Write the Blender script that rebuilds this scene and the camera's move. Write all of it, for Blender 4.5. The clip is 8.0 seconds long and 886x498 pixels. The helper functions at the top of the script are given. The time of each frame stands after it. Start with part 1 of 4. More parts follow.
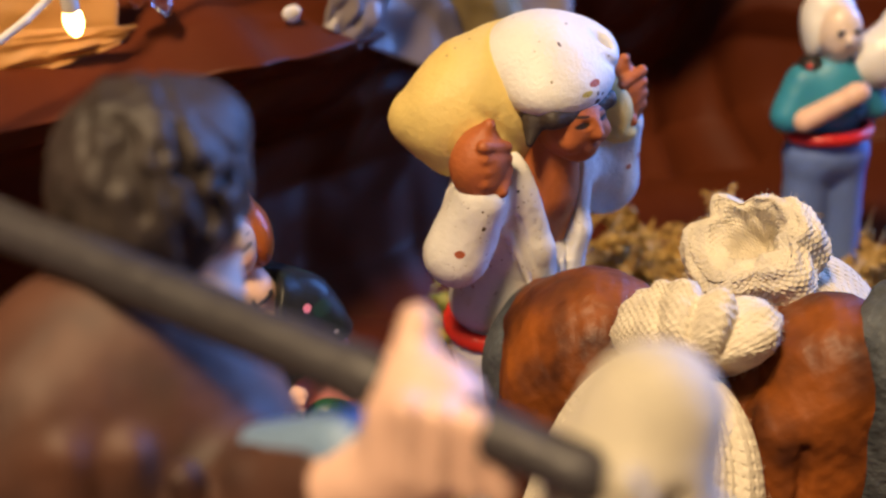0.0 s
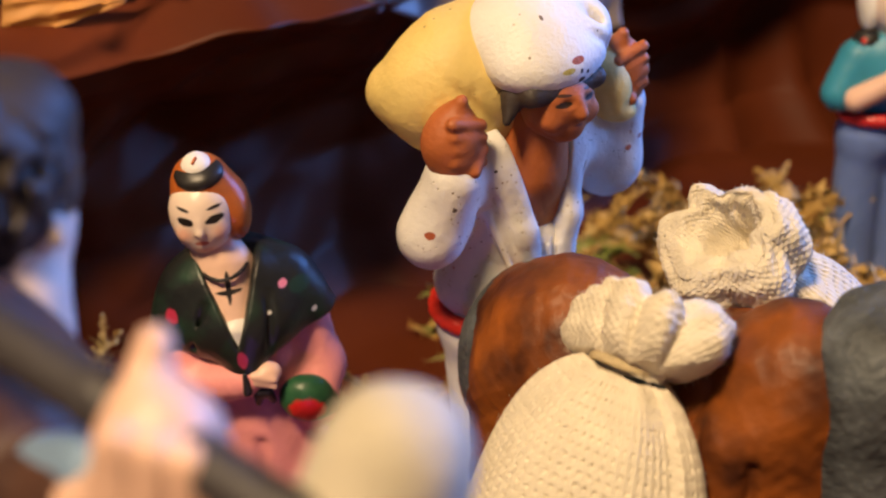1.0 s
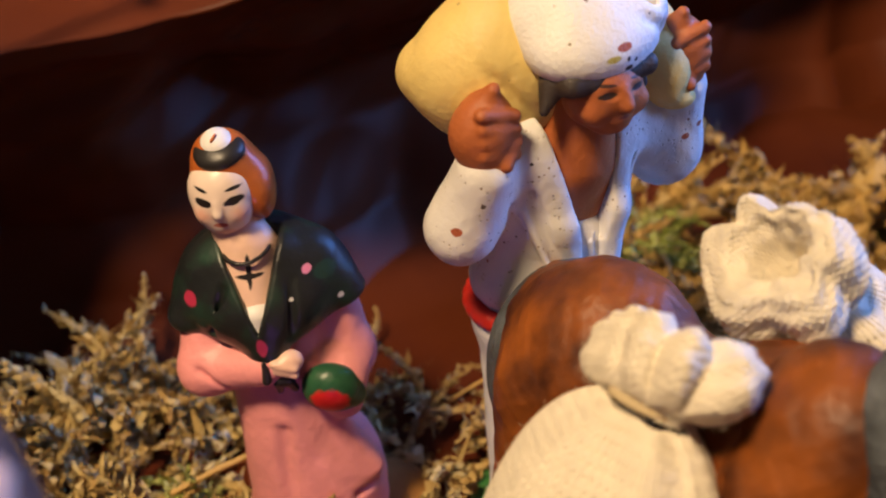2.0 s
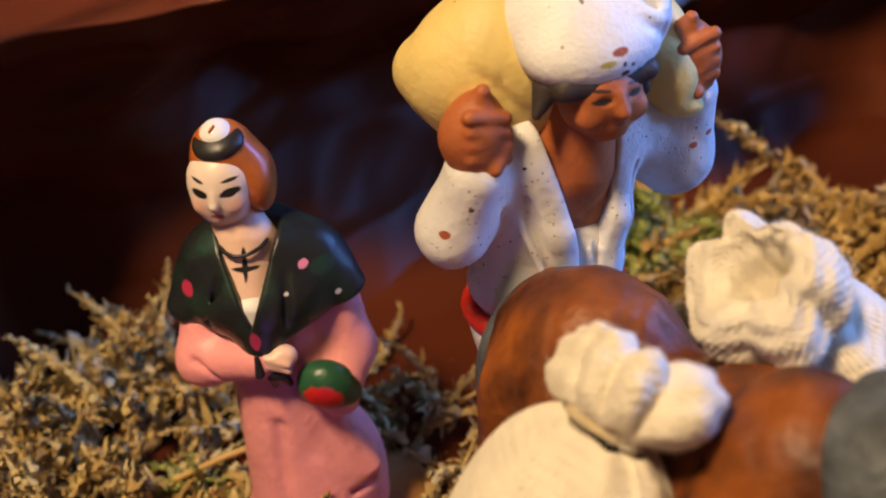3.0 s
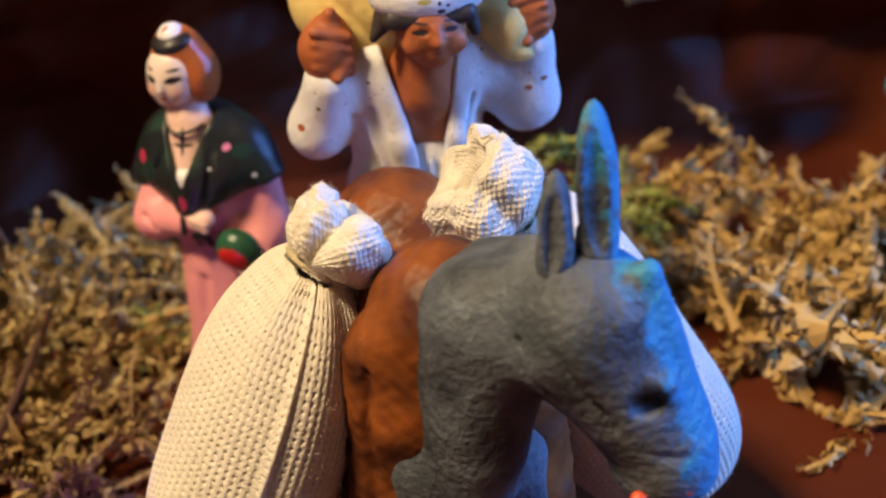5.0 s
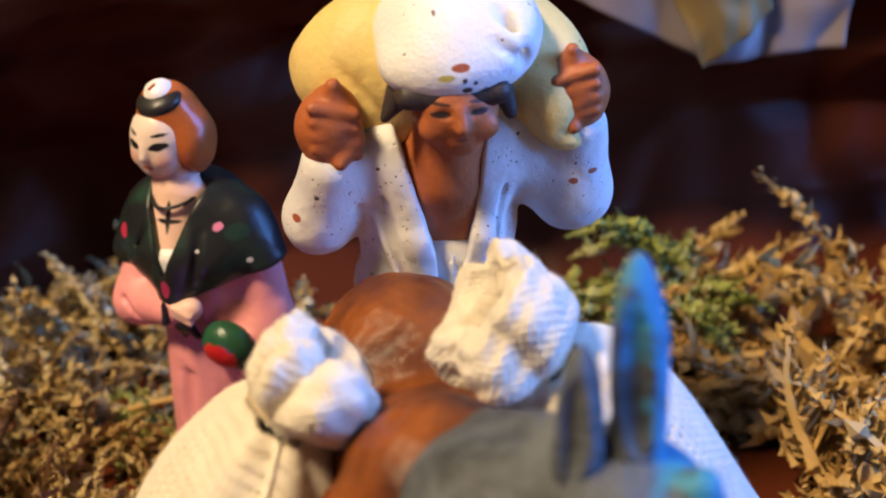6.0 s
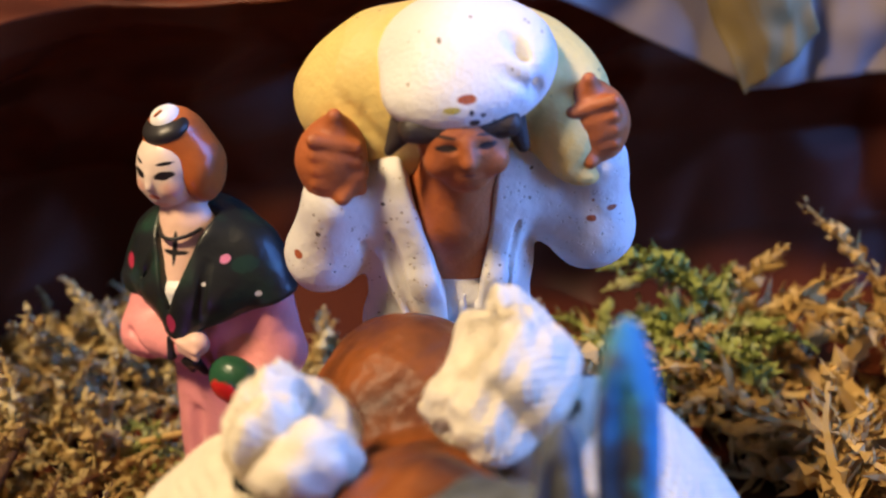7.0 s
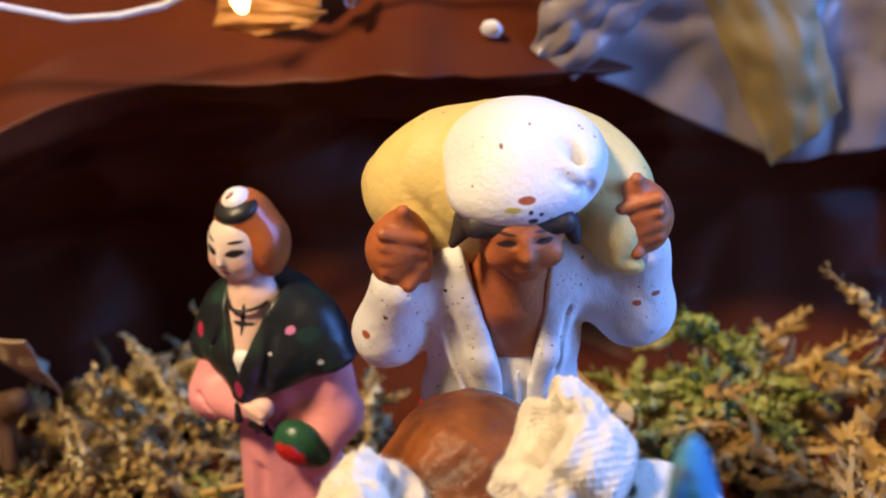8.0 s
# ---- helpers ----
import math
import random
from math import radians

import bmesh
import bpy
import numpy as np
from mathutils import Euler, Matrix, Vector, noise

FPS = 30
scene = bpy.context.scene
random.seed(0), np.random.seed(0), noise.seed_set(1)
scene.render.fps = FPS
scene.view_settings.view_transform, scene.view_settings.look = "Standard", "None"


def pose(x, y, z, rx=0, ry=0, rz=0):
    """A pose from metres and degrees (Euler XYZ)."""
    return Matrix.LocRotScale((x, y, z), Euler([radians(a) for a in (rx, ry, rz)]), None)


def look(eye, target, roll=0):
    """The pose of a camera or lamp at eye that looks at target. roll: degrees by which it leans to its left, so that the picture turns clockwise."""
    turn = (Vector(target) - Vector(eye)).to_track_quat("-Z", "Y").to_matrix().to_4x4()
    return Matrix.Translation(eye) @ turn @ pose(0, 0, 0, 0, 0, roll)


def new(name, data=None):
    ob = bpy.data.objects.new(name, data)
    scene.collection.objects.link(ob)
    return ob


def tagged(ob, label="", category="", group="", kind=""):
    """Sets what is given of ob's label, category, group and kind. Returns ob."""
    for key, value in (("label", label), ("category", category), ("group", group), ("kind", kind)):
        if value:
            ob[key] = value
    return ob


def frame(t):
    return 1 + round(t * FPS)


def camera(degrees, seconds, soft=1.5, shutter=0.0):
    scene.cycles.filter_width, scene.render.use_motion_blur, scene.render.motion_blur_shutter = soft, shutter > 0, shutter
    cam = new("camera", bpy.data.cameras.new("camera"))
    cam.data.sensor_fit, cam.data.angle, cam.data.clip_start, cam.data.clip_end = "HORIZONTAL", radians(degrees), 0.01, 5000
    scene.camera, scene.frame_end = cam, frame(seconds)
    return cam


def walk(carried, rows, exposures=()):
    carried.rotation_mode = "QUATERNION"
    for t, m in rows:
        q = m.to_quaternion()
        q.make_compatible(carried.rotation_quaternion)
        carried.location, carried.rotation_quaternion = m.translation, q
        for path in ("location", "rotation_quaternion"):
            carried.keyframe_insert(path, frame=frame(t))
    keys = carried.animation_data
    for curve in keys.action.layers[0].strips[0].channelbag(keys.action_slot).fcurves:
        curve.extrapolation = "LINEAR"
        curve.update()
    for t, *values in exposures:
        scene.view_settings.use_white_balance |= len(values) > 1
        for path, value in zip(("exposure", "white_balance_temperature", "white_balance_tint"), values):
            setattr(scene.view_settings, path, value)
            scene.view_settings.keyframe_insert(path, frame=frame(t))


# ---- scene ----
import functools

cam = camera(38.4, 8.0, 2.0)
cam.data.dof.use_dof = True
cam.data.dof.focus_distance = 0.225
cam.data.dof.aperture_fstop = 15.0
METRES, EYE, TILT, LEAN, TURN = 0.31, 0.182, -26.0, 3.0, 0.0
ROWS = [
    (0.0, 0.0, 0.0, 0.0, 0.0, 0.0, -0.0),
    (0.5, 0.0606, 0.0271, 0.0168, 3.36, -1.45, -1.18),
    (1.0, 0.0989, 0.0389, 0.0202, 6.19, -2.36, -2.2),
    (1.5, 0.1225, 0.0701, 0.0543, 9.26, -5.84, -3.22),
    (3.0, 0.1935, 0.1349, 0.0825, 16.43, -7.88, -6.0),
    (3.5, 0.2505, 0.1033, 0.0978, 20.21, -8.68, -7.75),
    (4.0, 0.3188, 0.0418, 0.1078, 23.54, -9.07, -9.55),
    (4.5, 0.4492, 0.0169, 0.098, 28.95, -9.37, -11.34),
    (5.0, 0.5171, 0.0885, 0.0784, 30.53, -9.57, -12.86),
    (6.5, 0.4287, 0.2744, 0.1348, 36.18, -10.05, -15.54),
    (7.0, 0.4504, 0.2845, 0.136, 37.38, -10.23, -15.26),
    (7.5, 0.4345, 0.2465, 0.1583, 37.61, -10.2, -15.15),
    (8.0, 0.4482, 0.2197, 0.1751, 37.7, -9.68, -15.43),
]
walk(cam, [(t, pose(0, 0, EYE, TILT, LEAN, TURN) @ pose(METRES * x, METRES * y, METRES * z, 90 + pitch, roll, yaw)) for t, x, y, z, yaw, pitch, roll in ROWS],
     exposures=[(0.0, 0.12, 7200, 13), (1.7, 0.08, 7100, 14), (3.5, 0.08, 7000, 12), (5.0, 0.27, 6600, 10), (8.0, 0.3, 6800, 11)])


# ---------- light ----------
world = bpy.data.worlds.new("world")
scene.world = world
world.use_nodes = True
wn = world.node_tree.nodes
sky = wn.new("ShaderNodeTexSky")
sky.sky_type, sky.sun_disc, sky.sun_elevation, sky.sun_rotation = "NISHITA", False, radians(35), radians(60)
world.node_tree.links.new(sky.outputs[0], wn["Background"].inputs[0])
wn["Background"].inputs[1].default_value = 0.1


def area(name, eye, target, size, power, colour, size_y=None):
    data = bpy.data.lights.new(name, "AREA")
    data.energy, data.color, data.size = power, colour, size
    if size_y:
        data.shape, data.size_y = "RECTANGLE", size_y
    ob = new(name, data)
    ob.matrix_world = look(eye, target)
    return ob


# the room's ceiling lamp (warm) and the daylight in the window's opening (cool)
area("ceiling_light", (-0.26, -0.42, 1.34), (0, 0.22, 0.05), 0.24, 27.0, (1.0, 0.76, 0.47))
area("window_light", (1.36, 1.0, 0.62), (0.05, 0.25, 0.05), 0.95, 45.0, (0.05, 0.27, 1.0), 0.95)


def point(name, at, power, colour, radius):
    data = bpy.data.lights.new(name, "POINT")
    data.energy, data.color, data.shadow_soft_size = power, colour, radius
    ob = new(name, data)
    ob.location = at
    return ob


point("fairy_light_glow", (-0.084, 0.2675, 0.1175), 0.02, (1.0, 0.6, 0.2), 0.002)
point("violet_light_glow", (-0.004, 0.150, 0.016), 0.016, (0.42, 0.16, 1.0), 0.003)
point("blue_light_glow", (-0.19, 0.215, 0.075), 0.12, (0.3, 0.14, 1.0), 0.004)


# ---------- materials ----------
def material(name, colour, rough=0.6, vary=0.15, grain=400.0, bump=0.25, metal=0.0, spots=None, coat=0.0, wear=None, gloss=0.5, scatter=0.53):
    """A painted or natural surface: colour that varies at two scales, fine relief, and chips or stains where given."""
    m = bpy.data.materials.new(name)
    m.use_nodes = True
    nt = m.node_tree
    n, l = nt.nodes, nt.links
    b = n["Principled BSDF"]
    b.inputs["Roughness"].default_value = rough
    b.inputs["Metallic"].default_value = metal
    b.inputs["Specular IOR Level"].default_value = gloss
    b.inputs["Coat Weight"].default_value = coat
    b.inputs["Coat Roughness"].default_value = 0.2
    tc = n.new("ShaderNodeTexCoord")

    def tex(scale, detail=3.0):
        t = n.new("ShaderNodeTexNoise")
        t.inputs["Scale"].default_value, t.inputs["Detail"].default_value = scale, detail
        l.new(tc.outputs["Object"], t.inputs["Vector"])
        return t

    def mix(fac, a, c):
        x = n.new("ShaderNodeMix")
        x.data_type = "RGBA"
        l.new(fac, x.inputs[0])
        for v, i in ((a, 6), (c, 7)):
            if isinstance(v, tuple):
                x.inputs[i].default_value = (*v, 1)
            else:
                l.new(v, x.inputs[i])
        return x.outputs[2]

    def ramp(fac, lo, hi):
        r = n.new("ShaderNodeMapRange")
        l.new(fac, r.inputs[0])
        r.inputs[1].default_value, r.inputs[2].default_value = lo, hi
        return r.outputs[0]

    big, fine = tex(grain * 0.22), tex(grain * 2.2)
    dark = tuple(c * (1 - vary) ** 2 for c in colour)
    lite = tuple(min(1, c * (1 + 0.5 * vary)) for c in colour)
    col = mix(ramp(big.outputs[0], 0.3, 0.7), dark, lite)
    col2 = mix(ramp(fine.outputs[0], 0.25, 0.75), tuple(c * (1 - 0.5 * vary) for c in colour), lite)
    half = n.new("ShaderNodeMix")
    half.data_type = "RGBA"
    half.inputs[0].default_value = 0.4
    l.new(col, half.inputs[6])
    l.new(col2, half.inputs[7])
    out = half.outputs[2]
    height = fine.outputs[0]
    if wear:
        out = mix(ramp(tex(wear[1]).outputs[0], wear[2] - 0.08, wear[2] + 0.22), out, wear[0])
    if spots:
        for colour2, scale, limit in spots:
            v = n.new("ShaderNodeTexVoronoi")
            v.inputs["Scale"].default_value = scale
            l.new(tc.outputs["Object"], v.inputs["Vector"])
            few = tex(scale * 0.35, 1.0)
            g = n.new("ShaderNodeMath")
            g.operation = "MULTIPLY"
            l.new(ramp(v.outputs["Distance"], limit, limit * 0.6), g.inputs[0])
            l.new(ramp(few.outputs[0], scatter, scatter + 0.09), g.inputs[1])
            out = mix(g.outputs[0], out, colour2)
            h = n.new("ShaderNodeMath")
            h.operation = "SUBTRACT"
            l.new(height, h.inputs[0])
            l.new(g.outputs[0], h.inputs[1])
            height = h.outputs[0]
    l.new(out, b.inputs["Base Color"])
    if bump:
        bp = n.new("ShaderNodeBump")
        bp.inputs["Strength"].default_value, bp.inputs["Distance"].default_value = bump, 0.0006
        l.new(height, bp.inputs["Height"])
        l.new(bp.outputs[0], b.inputs["Normal"])
    return m


CHIPS = [((0.5, 0.45, 0.38), 900.0, 0.24), ((0.3, 0.24, 0.18), 480.0, 0.14), ((0.42, 0.16, 0.07), 210.0, 0.10)]
white_plaster = material("white_plaster", (0.74, 0.72, 0.69), 0.6, 0.12, 190, 0.5, spots=CHIPS, scatter=0.49)
hood_white = material("hood_white", (0.8, 0.79, 0.77), 0.5, 0.06, 500, 0.4, spots=[((0.25, 0.18, 0.1), 420.0, 0.14)])
trouser_white = material("trouser_white", (0.72, 0.73, 0.74), 0.55, 0.1, 400, 0.3)
sack_yellow = material("sack_yellow", (0.82, 0.62, 0.22), 0.55, 0.1, 350, 0.35, spots=[((0.3, 0.24, 0.1), 330.0, 0.13)])
terracotta = material("terracotta", (0.43, 0.12, 0.036), 0.55, 0.18, 500, 0.25)
dark_hair = material("dark_hair", (0.042, 0.03, 0.026), 0.55, 0.3, 500, 0.3)
belt_red = material("belt_red", (0.62, 0.03, 0.02), 0.35, 0.1, 400, 0.15)
paint_green = material("paint_green", (0.02, 0.09, 0.04), 0.35, 0.3, 400, 0.2)
paint_pink = material("paint_pink", (0.84, 0.32, 0.32), 0.45, 0.1, 350, 0.3)
paint_black = material("paint_black", (0.014, 0.017, 0.018), 0.38, 0.3, 300, 0.2, wear=((0.012, 0.05, 0.03), 120.0, 0.58))
paint_skin = material("paint_skin", (0.84, 0.54, 0.42), 0.4, 0.08, 300, 0.15)
paint_face = material("paint_face", (0.82, 0.66, 0.56), 0.35, 0.06, 300, 0.15)
hair_orange = material("hair_orange", (0.5, 0.13, 0.03), 0.28, 0.2, 300, 0.15)
paint_white = material("paint_white", (0.8, 0.78, 0.76), 0.35, 0.05, 300, 0.15)
paint_mark = material("paint_mark", (0.02, 0.018, 0.018), 0.4, 0.1, 300, 0.0)
paint_red = material("paint_red", (0.6, 0.02, 0.02), 0.35, 0.15, 300, 0.1)
base_clay = material("base_clay", (0.42, 0.2, 0.06), 0.55, 0.2, 300, 0.3)
base_green = material("base_green", (0.03, 0.16, 0.04), 0.5, 0.2, 300, 0.3)
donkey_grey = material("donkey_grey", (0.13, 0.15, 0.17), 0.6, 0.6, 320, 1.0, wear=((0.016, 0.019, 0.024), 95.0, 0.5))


def streaked_side(m, colour, direction, start, soft):
    """A second colour in noisy streaks over the side of a figure that faces the given direction."""
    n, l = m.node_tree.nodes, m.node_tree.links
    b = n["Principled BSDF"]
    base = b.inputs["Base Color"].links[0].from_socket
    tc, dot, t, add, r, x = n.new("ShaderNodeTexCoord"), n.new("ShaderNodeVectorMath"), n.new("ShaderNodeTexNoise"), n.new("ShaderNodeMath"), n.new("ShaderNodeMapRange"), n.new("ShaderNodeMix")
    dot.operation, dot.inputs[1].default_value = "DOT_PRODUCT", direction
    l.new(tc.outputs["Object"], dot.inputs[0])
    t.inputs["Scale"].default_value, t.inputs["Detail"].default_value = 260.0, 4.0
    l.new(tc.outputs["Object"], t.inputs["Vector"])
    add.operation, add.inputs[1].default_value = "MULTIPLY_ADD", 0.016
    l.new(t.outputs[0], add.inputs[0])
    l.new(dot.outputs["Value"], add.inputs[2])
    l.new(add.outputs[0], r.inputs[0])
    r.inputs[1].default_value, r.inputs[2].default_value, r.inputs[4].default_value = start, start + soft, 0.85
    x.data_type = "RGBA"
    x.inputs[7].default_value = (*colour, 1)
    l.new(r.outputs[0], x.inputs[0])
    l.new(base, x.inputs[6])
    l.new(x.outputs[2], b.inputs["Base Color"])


def dab(m, at, r, colour, rot=(0, 0, 0), soft=0.12, amount=1.0):
    """One brush dab of another paint on a figure: centre and half sizes in millimetres of the figure."""
    n, l = m.node_tree.nodes, m.node_tree.links
    b = n["Principled BSDF"]
    base = b.inputs["Base Color"].links[0].from_socket
    tc, mp, ln, t, add, rg, x = n.new("ShaderNodeTexCoord"), n.new("ShaderNodeMapping"), n.new("ShaderNodeVectorMath"), n.new("ShaderNodeTexNoise"), n.new("ShaderNodeMath"), n.new("ShaderNodeMapRange"), n.new("ShaderNodeMix")
    mp.vector_type = "TEXTURE"
    mp.inputs["Location"].default_value = [v / 1000 for v in at]
    mp.inputs["Rotation"].default_value = [radians(v) for v in rot]
    mp.inputs["Scale"].default_value = [v / 1000 for v in r]
    l.new(tc.outputs["Object"], mp.inputs[0])
    ln.operation = "LENGTH"
    l.new(mp.outputs[0], ln.inputs[0])
    t.inputs["Scale"].default_value = 900.0
    l.new(tc.outputs["Object"], t.inputs["Vector"])
    add.operation, add.inputs[1].default_value = "MULTIPLY_ADD", 0.5
    l.new(t.outputs[0], add.inputs[0])
    l.new(ln.outputs["Value"], add.inputs[2])
    l.new(add.outputs[0], rg.inputs[0])
    rg.inputs[1].default_value, rg.inputs[2].default_value, rg.inputs[4].default_value = 1.25 + soft, 1.25 - soft, amount
    x.data_type = "RGBA"
    x.inputs[7].default_value = (*colour, 1)
    l.new(rg.outputs[0], x.inputs[0])
    l.new(base, x.inputs[6])
    l.new(x.outputs[2], b.inputs["Base Color"])


BLACK, BRICK = (0.015, 0.013, 0.013), (0.4, 0.1, 0.04)
woman_face = material("woman_face", (0.84, 0.68, 0.58), 0.35, 0.06, 300, 0.12)
for at, r, c, rot, soft, much in [((-7.8, -3, 74.2), (1.6, 3, 0.85), BLACK, (0, 14, 0), 0.12, 1), ((-2.3, -3, 74.2), (2.0, 3, 0.85), BLACK, (0, -8, 0), 0.12, 1), ((-8.1, -3, 76.6), (1.3, 3, 0.34), BLACK, (0, 14, 0), 0.2, 1), ((-1.9, -3, 76.5), (1.6, 3, 0.34), BLACK, (0, -6, 0), 0.2, 1),
                                  ((-5.3, -3, 69.3), (1.3, 3, 0.5), (0.55, 0.12, 0.07), (0, 0, 0), 0.15, 0.9), ((-8.4, -2, 71.4), (1.8, 3, 1.5), (0.8, 0.36, 0.24), (0, 0, 0), 0.5, 0.7), ((-1.6, -2, 71.4), (1.9, 3, 1.5), (0.8, 0.36, 0.24), (0, 0, 0), 0.5, 0.7), ((-5.0, -3, 67.2), (2.2, 3, 0.8), (0.75, 0.3, 0.16), (0, 0, 0), 0.5, 0.6)]:
    dab(woman_face, at, r, c, rot, soft, much)
woman_chest = material("woman_chest", (0.84, 0.56, 0.44), 0.4, 0.08, 300, 0.15)
dab(woman_chest, (-1.7, -6, 59.6), (0.55, 6, 3.2), BLACK)
dab(woman_chest, (-1.6, -6, 58.6), (2.7, 6, 0.5), BLACK)
for at, r, c in [((-0.9, -9, 46.2), (1.1, 6, 1.9), (0.35, 0.03, 0.09)), ((-13.6, -3, 54.2), (1.2, 4, 1.6), (0.45, 0.03, 0.08)), ((9.0, -4, 58.3), (0.9, 4, 0.8), (0.75, 0.25, 0.4)), ((12.5, -3, 57), (2.6, 4, 1.6), (0.012, 0.04, 0.03)), ((14.6, -3, 51), (0.6, 4, 0.6), (0.6, 0.6, 0.6)), ((5.6, -6, 54), (0.5, 5, 0.4), (0.6, 0.6, 0.6))]:
    dab(paint_black, at, r, c)
dab(paint_green, (10.4, -12.6, 33.0), (3.8, 4, 3.0), (0.6, 0.02, 0.02), (0, 20, 0))
for x in (-2.0, 4.5):
    dab(terracotta, (x, -15, 96.5), (1.7, 2, 0.62), (0.03, 0.016, 0.012))
    dab(terracotta, (x, -15, 98.3), (1.7, 2, 0.32), (0.06, 0.025, 0.016), (0, 6, 0))
dab(terracotta, (1.3, -15, 91.7), (1.1, 2, 0.32), (0.2, 0.04, 0.02))
for at, r, c in [((21.6, -6, 78.4), (0.9, 4, 0.7), BRICK), ((25, -5, 80), (1.0, 4, 0.6), BRICK), ((-28, -6, 75), (0.8, 3, 0.8), BRICK), ((-24, -8, 80), (0.5, 3, 0.5), (0.1, 0.07, 0.05)), ((-13, -9, 84), (0.4, 4, 0.35), (0.06, 0.04, 0.03)), ((12, -9, 88), (0.5, 4, 0.4), (0.1, 0.07, 0.05))]:
    dab(white_plaster, at, r, c)
for at, r, c in [((1.6, -16, 104.4), (1.5, 5, 0.7), BRICK), ((-0.8, -16, 102.8), (1.4, 5, 0.6), (0.5, 0.42, 0.1)), ((2.6, -16, 100.4), (0.9, 5, 0.6), (0.05, 0.035, 0.03)), ((2.2, -16, 102.2), (0.4, 5, 0.5), (0.05, 0.035, 0.03)), ((4.0, -16, 101.6), (0.4, 5, 0.4), (0.05, 0.035, 0.03)), ((-2, -12, 112), (0.4, 5, 0.5), (0.2, 0.15, 0.1))]:
    dab(hood_white, at, r, c)
dab(donkey_grey, (23.2, -56, 69.6), (3.6, 6, 2.6), BLACK, (0, 35, 0), 0.3)
dab(donkey_grey, (8, -52, 80), (5, 6, 3), (0.03, 0.035, 0.04), (0, 30, 0), 0.5, 0.7)
streaked_side(donkey_grey, (0.03, 0.27, 0.46), (1.0, 0.0, 0.23), 0.0485, 0.003)
leather = material("leather", (0.3, 0.082, 0.014), 0.5, 0.4, 160, 0.5, wear=((0.06, 0.017, 0.007), 85.0, 0.45), gloss=0.35)
nostril_red = material("nostril_red", (0.75, 0.1, 0.04), 0.4, 0.1, 300, 0.1)
knit = material("knit", (0.79, 0.715, 0.57), 0.9, 0.1, 900, 0.6)
twine = material("twine", (0.62, 0.5, 0.3), 0.9, 0.2, 900, 0.5)
shirt_teal = material("shirt_teal", (0.03, 0.27, 0.42), 0.45, 0.12, 250, 0.2)
trouser_blue = material("trouser_blue", (0.14, 0.22, 0.52), 0.5, 0.15, 250, 0.2)
cloak_brown = material("cloak_brown", (0.15, 0.06, 0.035), 0.6, 0.45, 120, 0.5, wear=((0.03, 0.014, 0.012), 60.0, 0.5))
staff_dark = material("staff_dark", (0.05, 0.045, 0.05), 0.5, 0.3, 200, 0.4)
felt_grey = material("felt_grey", (0.6, 0.54, 0.42), 0.7, 0.2, 300, 0.4)
felt_pale = material("felt_pale", (0.5, 0.62, 0.66), 0.6, 0.15, 300, 0.3)
sleeve_blue = material("sleeve_blue", (0.2, 0.32, 0.5), 0.5, 0.2, 250, 0.2)


# ---------- modelling helpers ----------
def ell(c, r, rot=(0, 0, 0), k=1.0, cut=False):
    return ("ell", np.array(c, float), np.array(r, float), rot, k, cut)


def cap(a, b, ra, rb=None, k=1.0, cut=False):
    return ("cap", np.array(a, float), np.array(b, float), (ra, ra if rb is None else rb), k, cut)


def wedge(*planes, k=0.8):
    """A cut that takes away all that lies behind every given plane (point, normal)."""
    return ("wedge", None, None, [(np.array(p, float), np.array(n, float) / np.linalg.norm(n)) for p, n in planes], k, True)


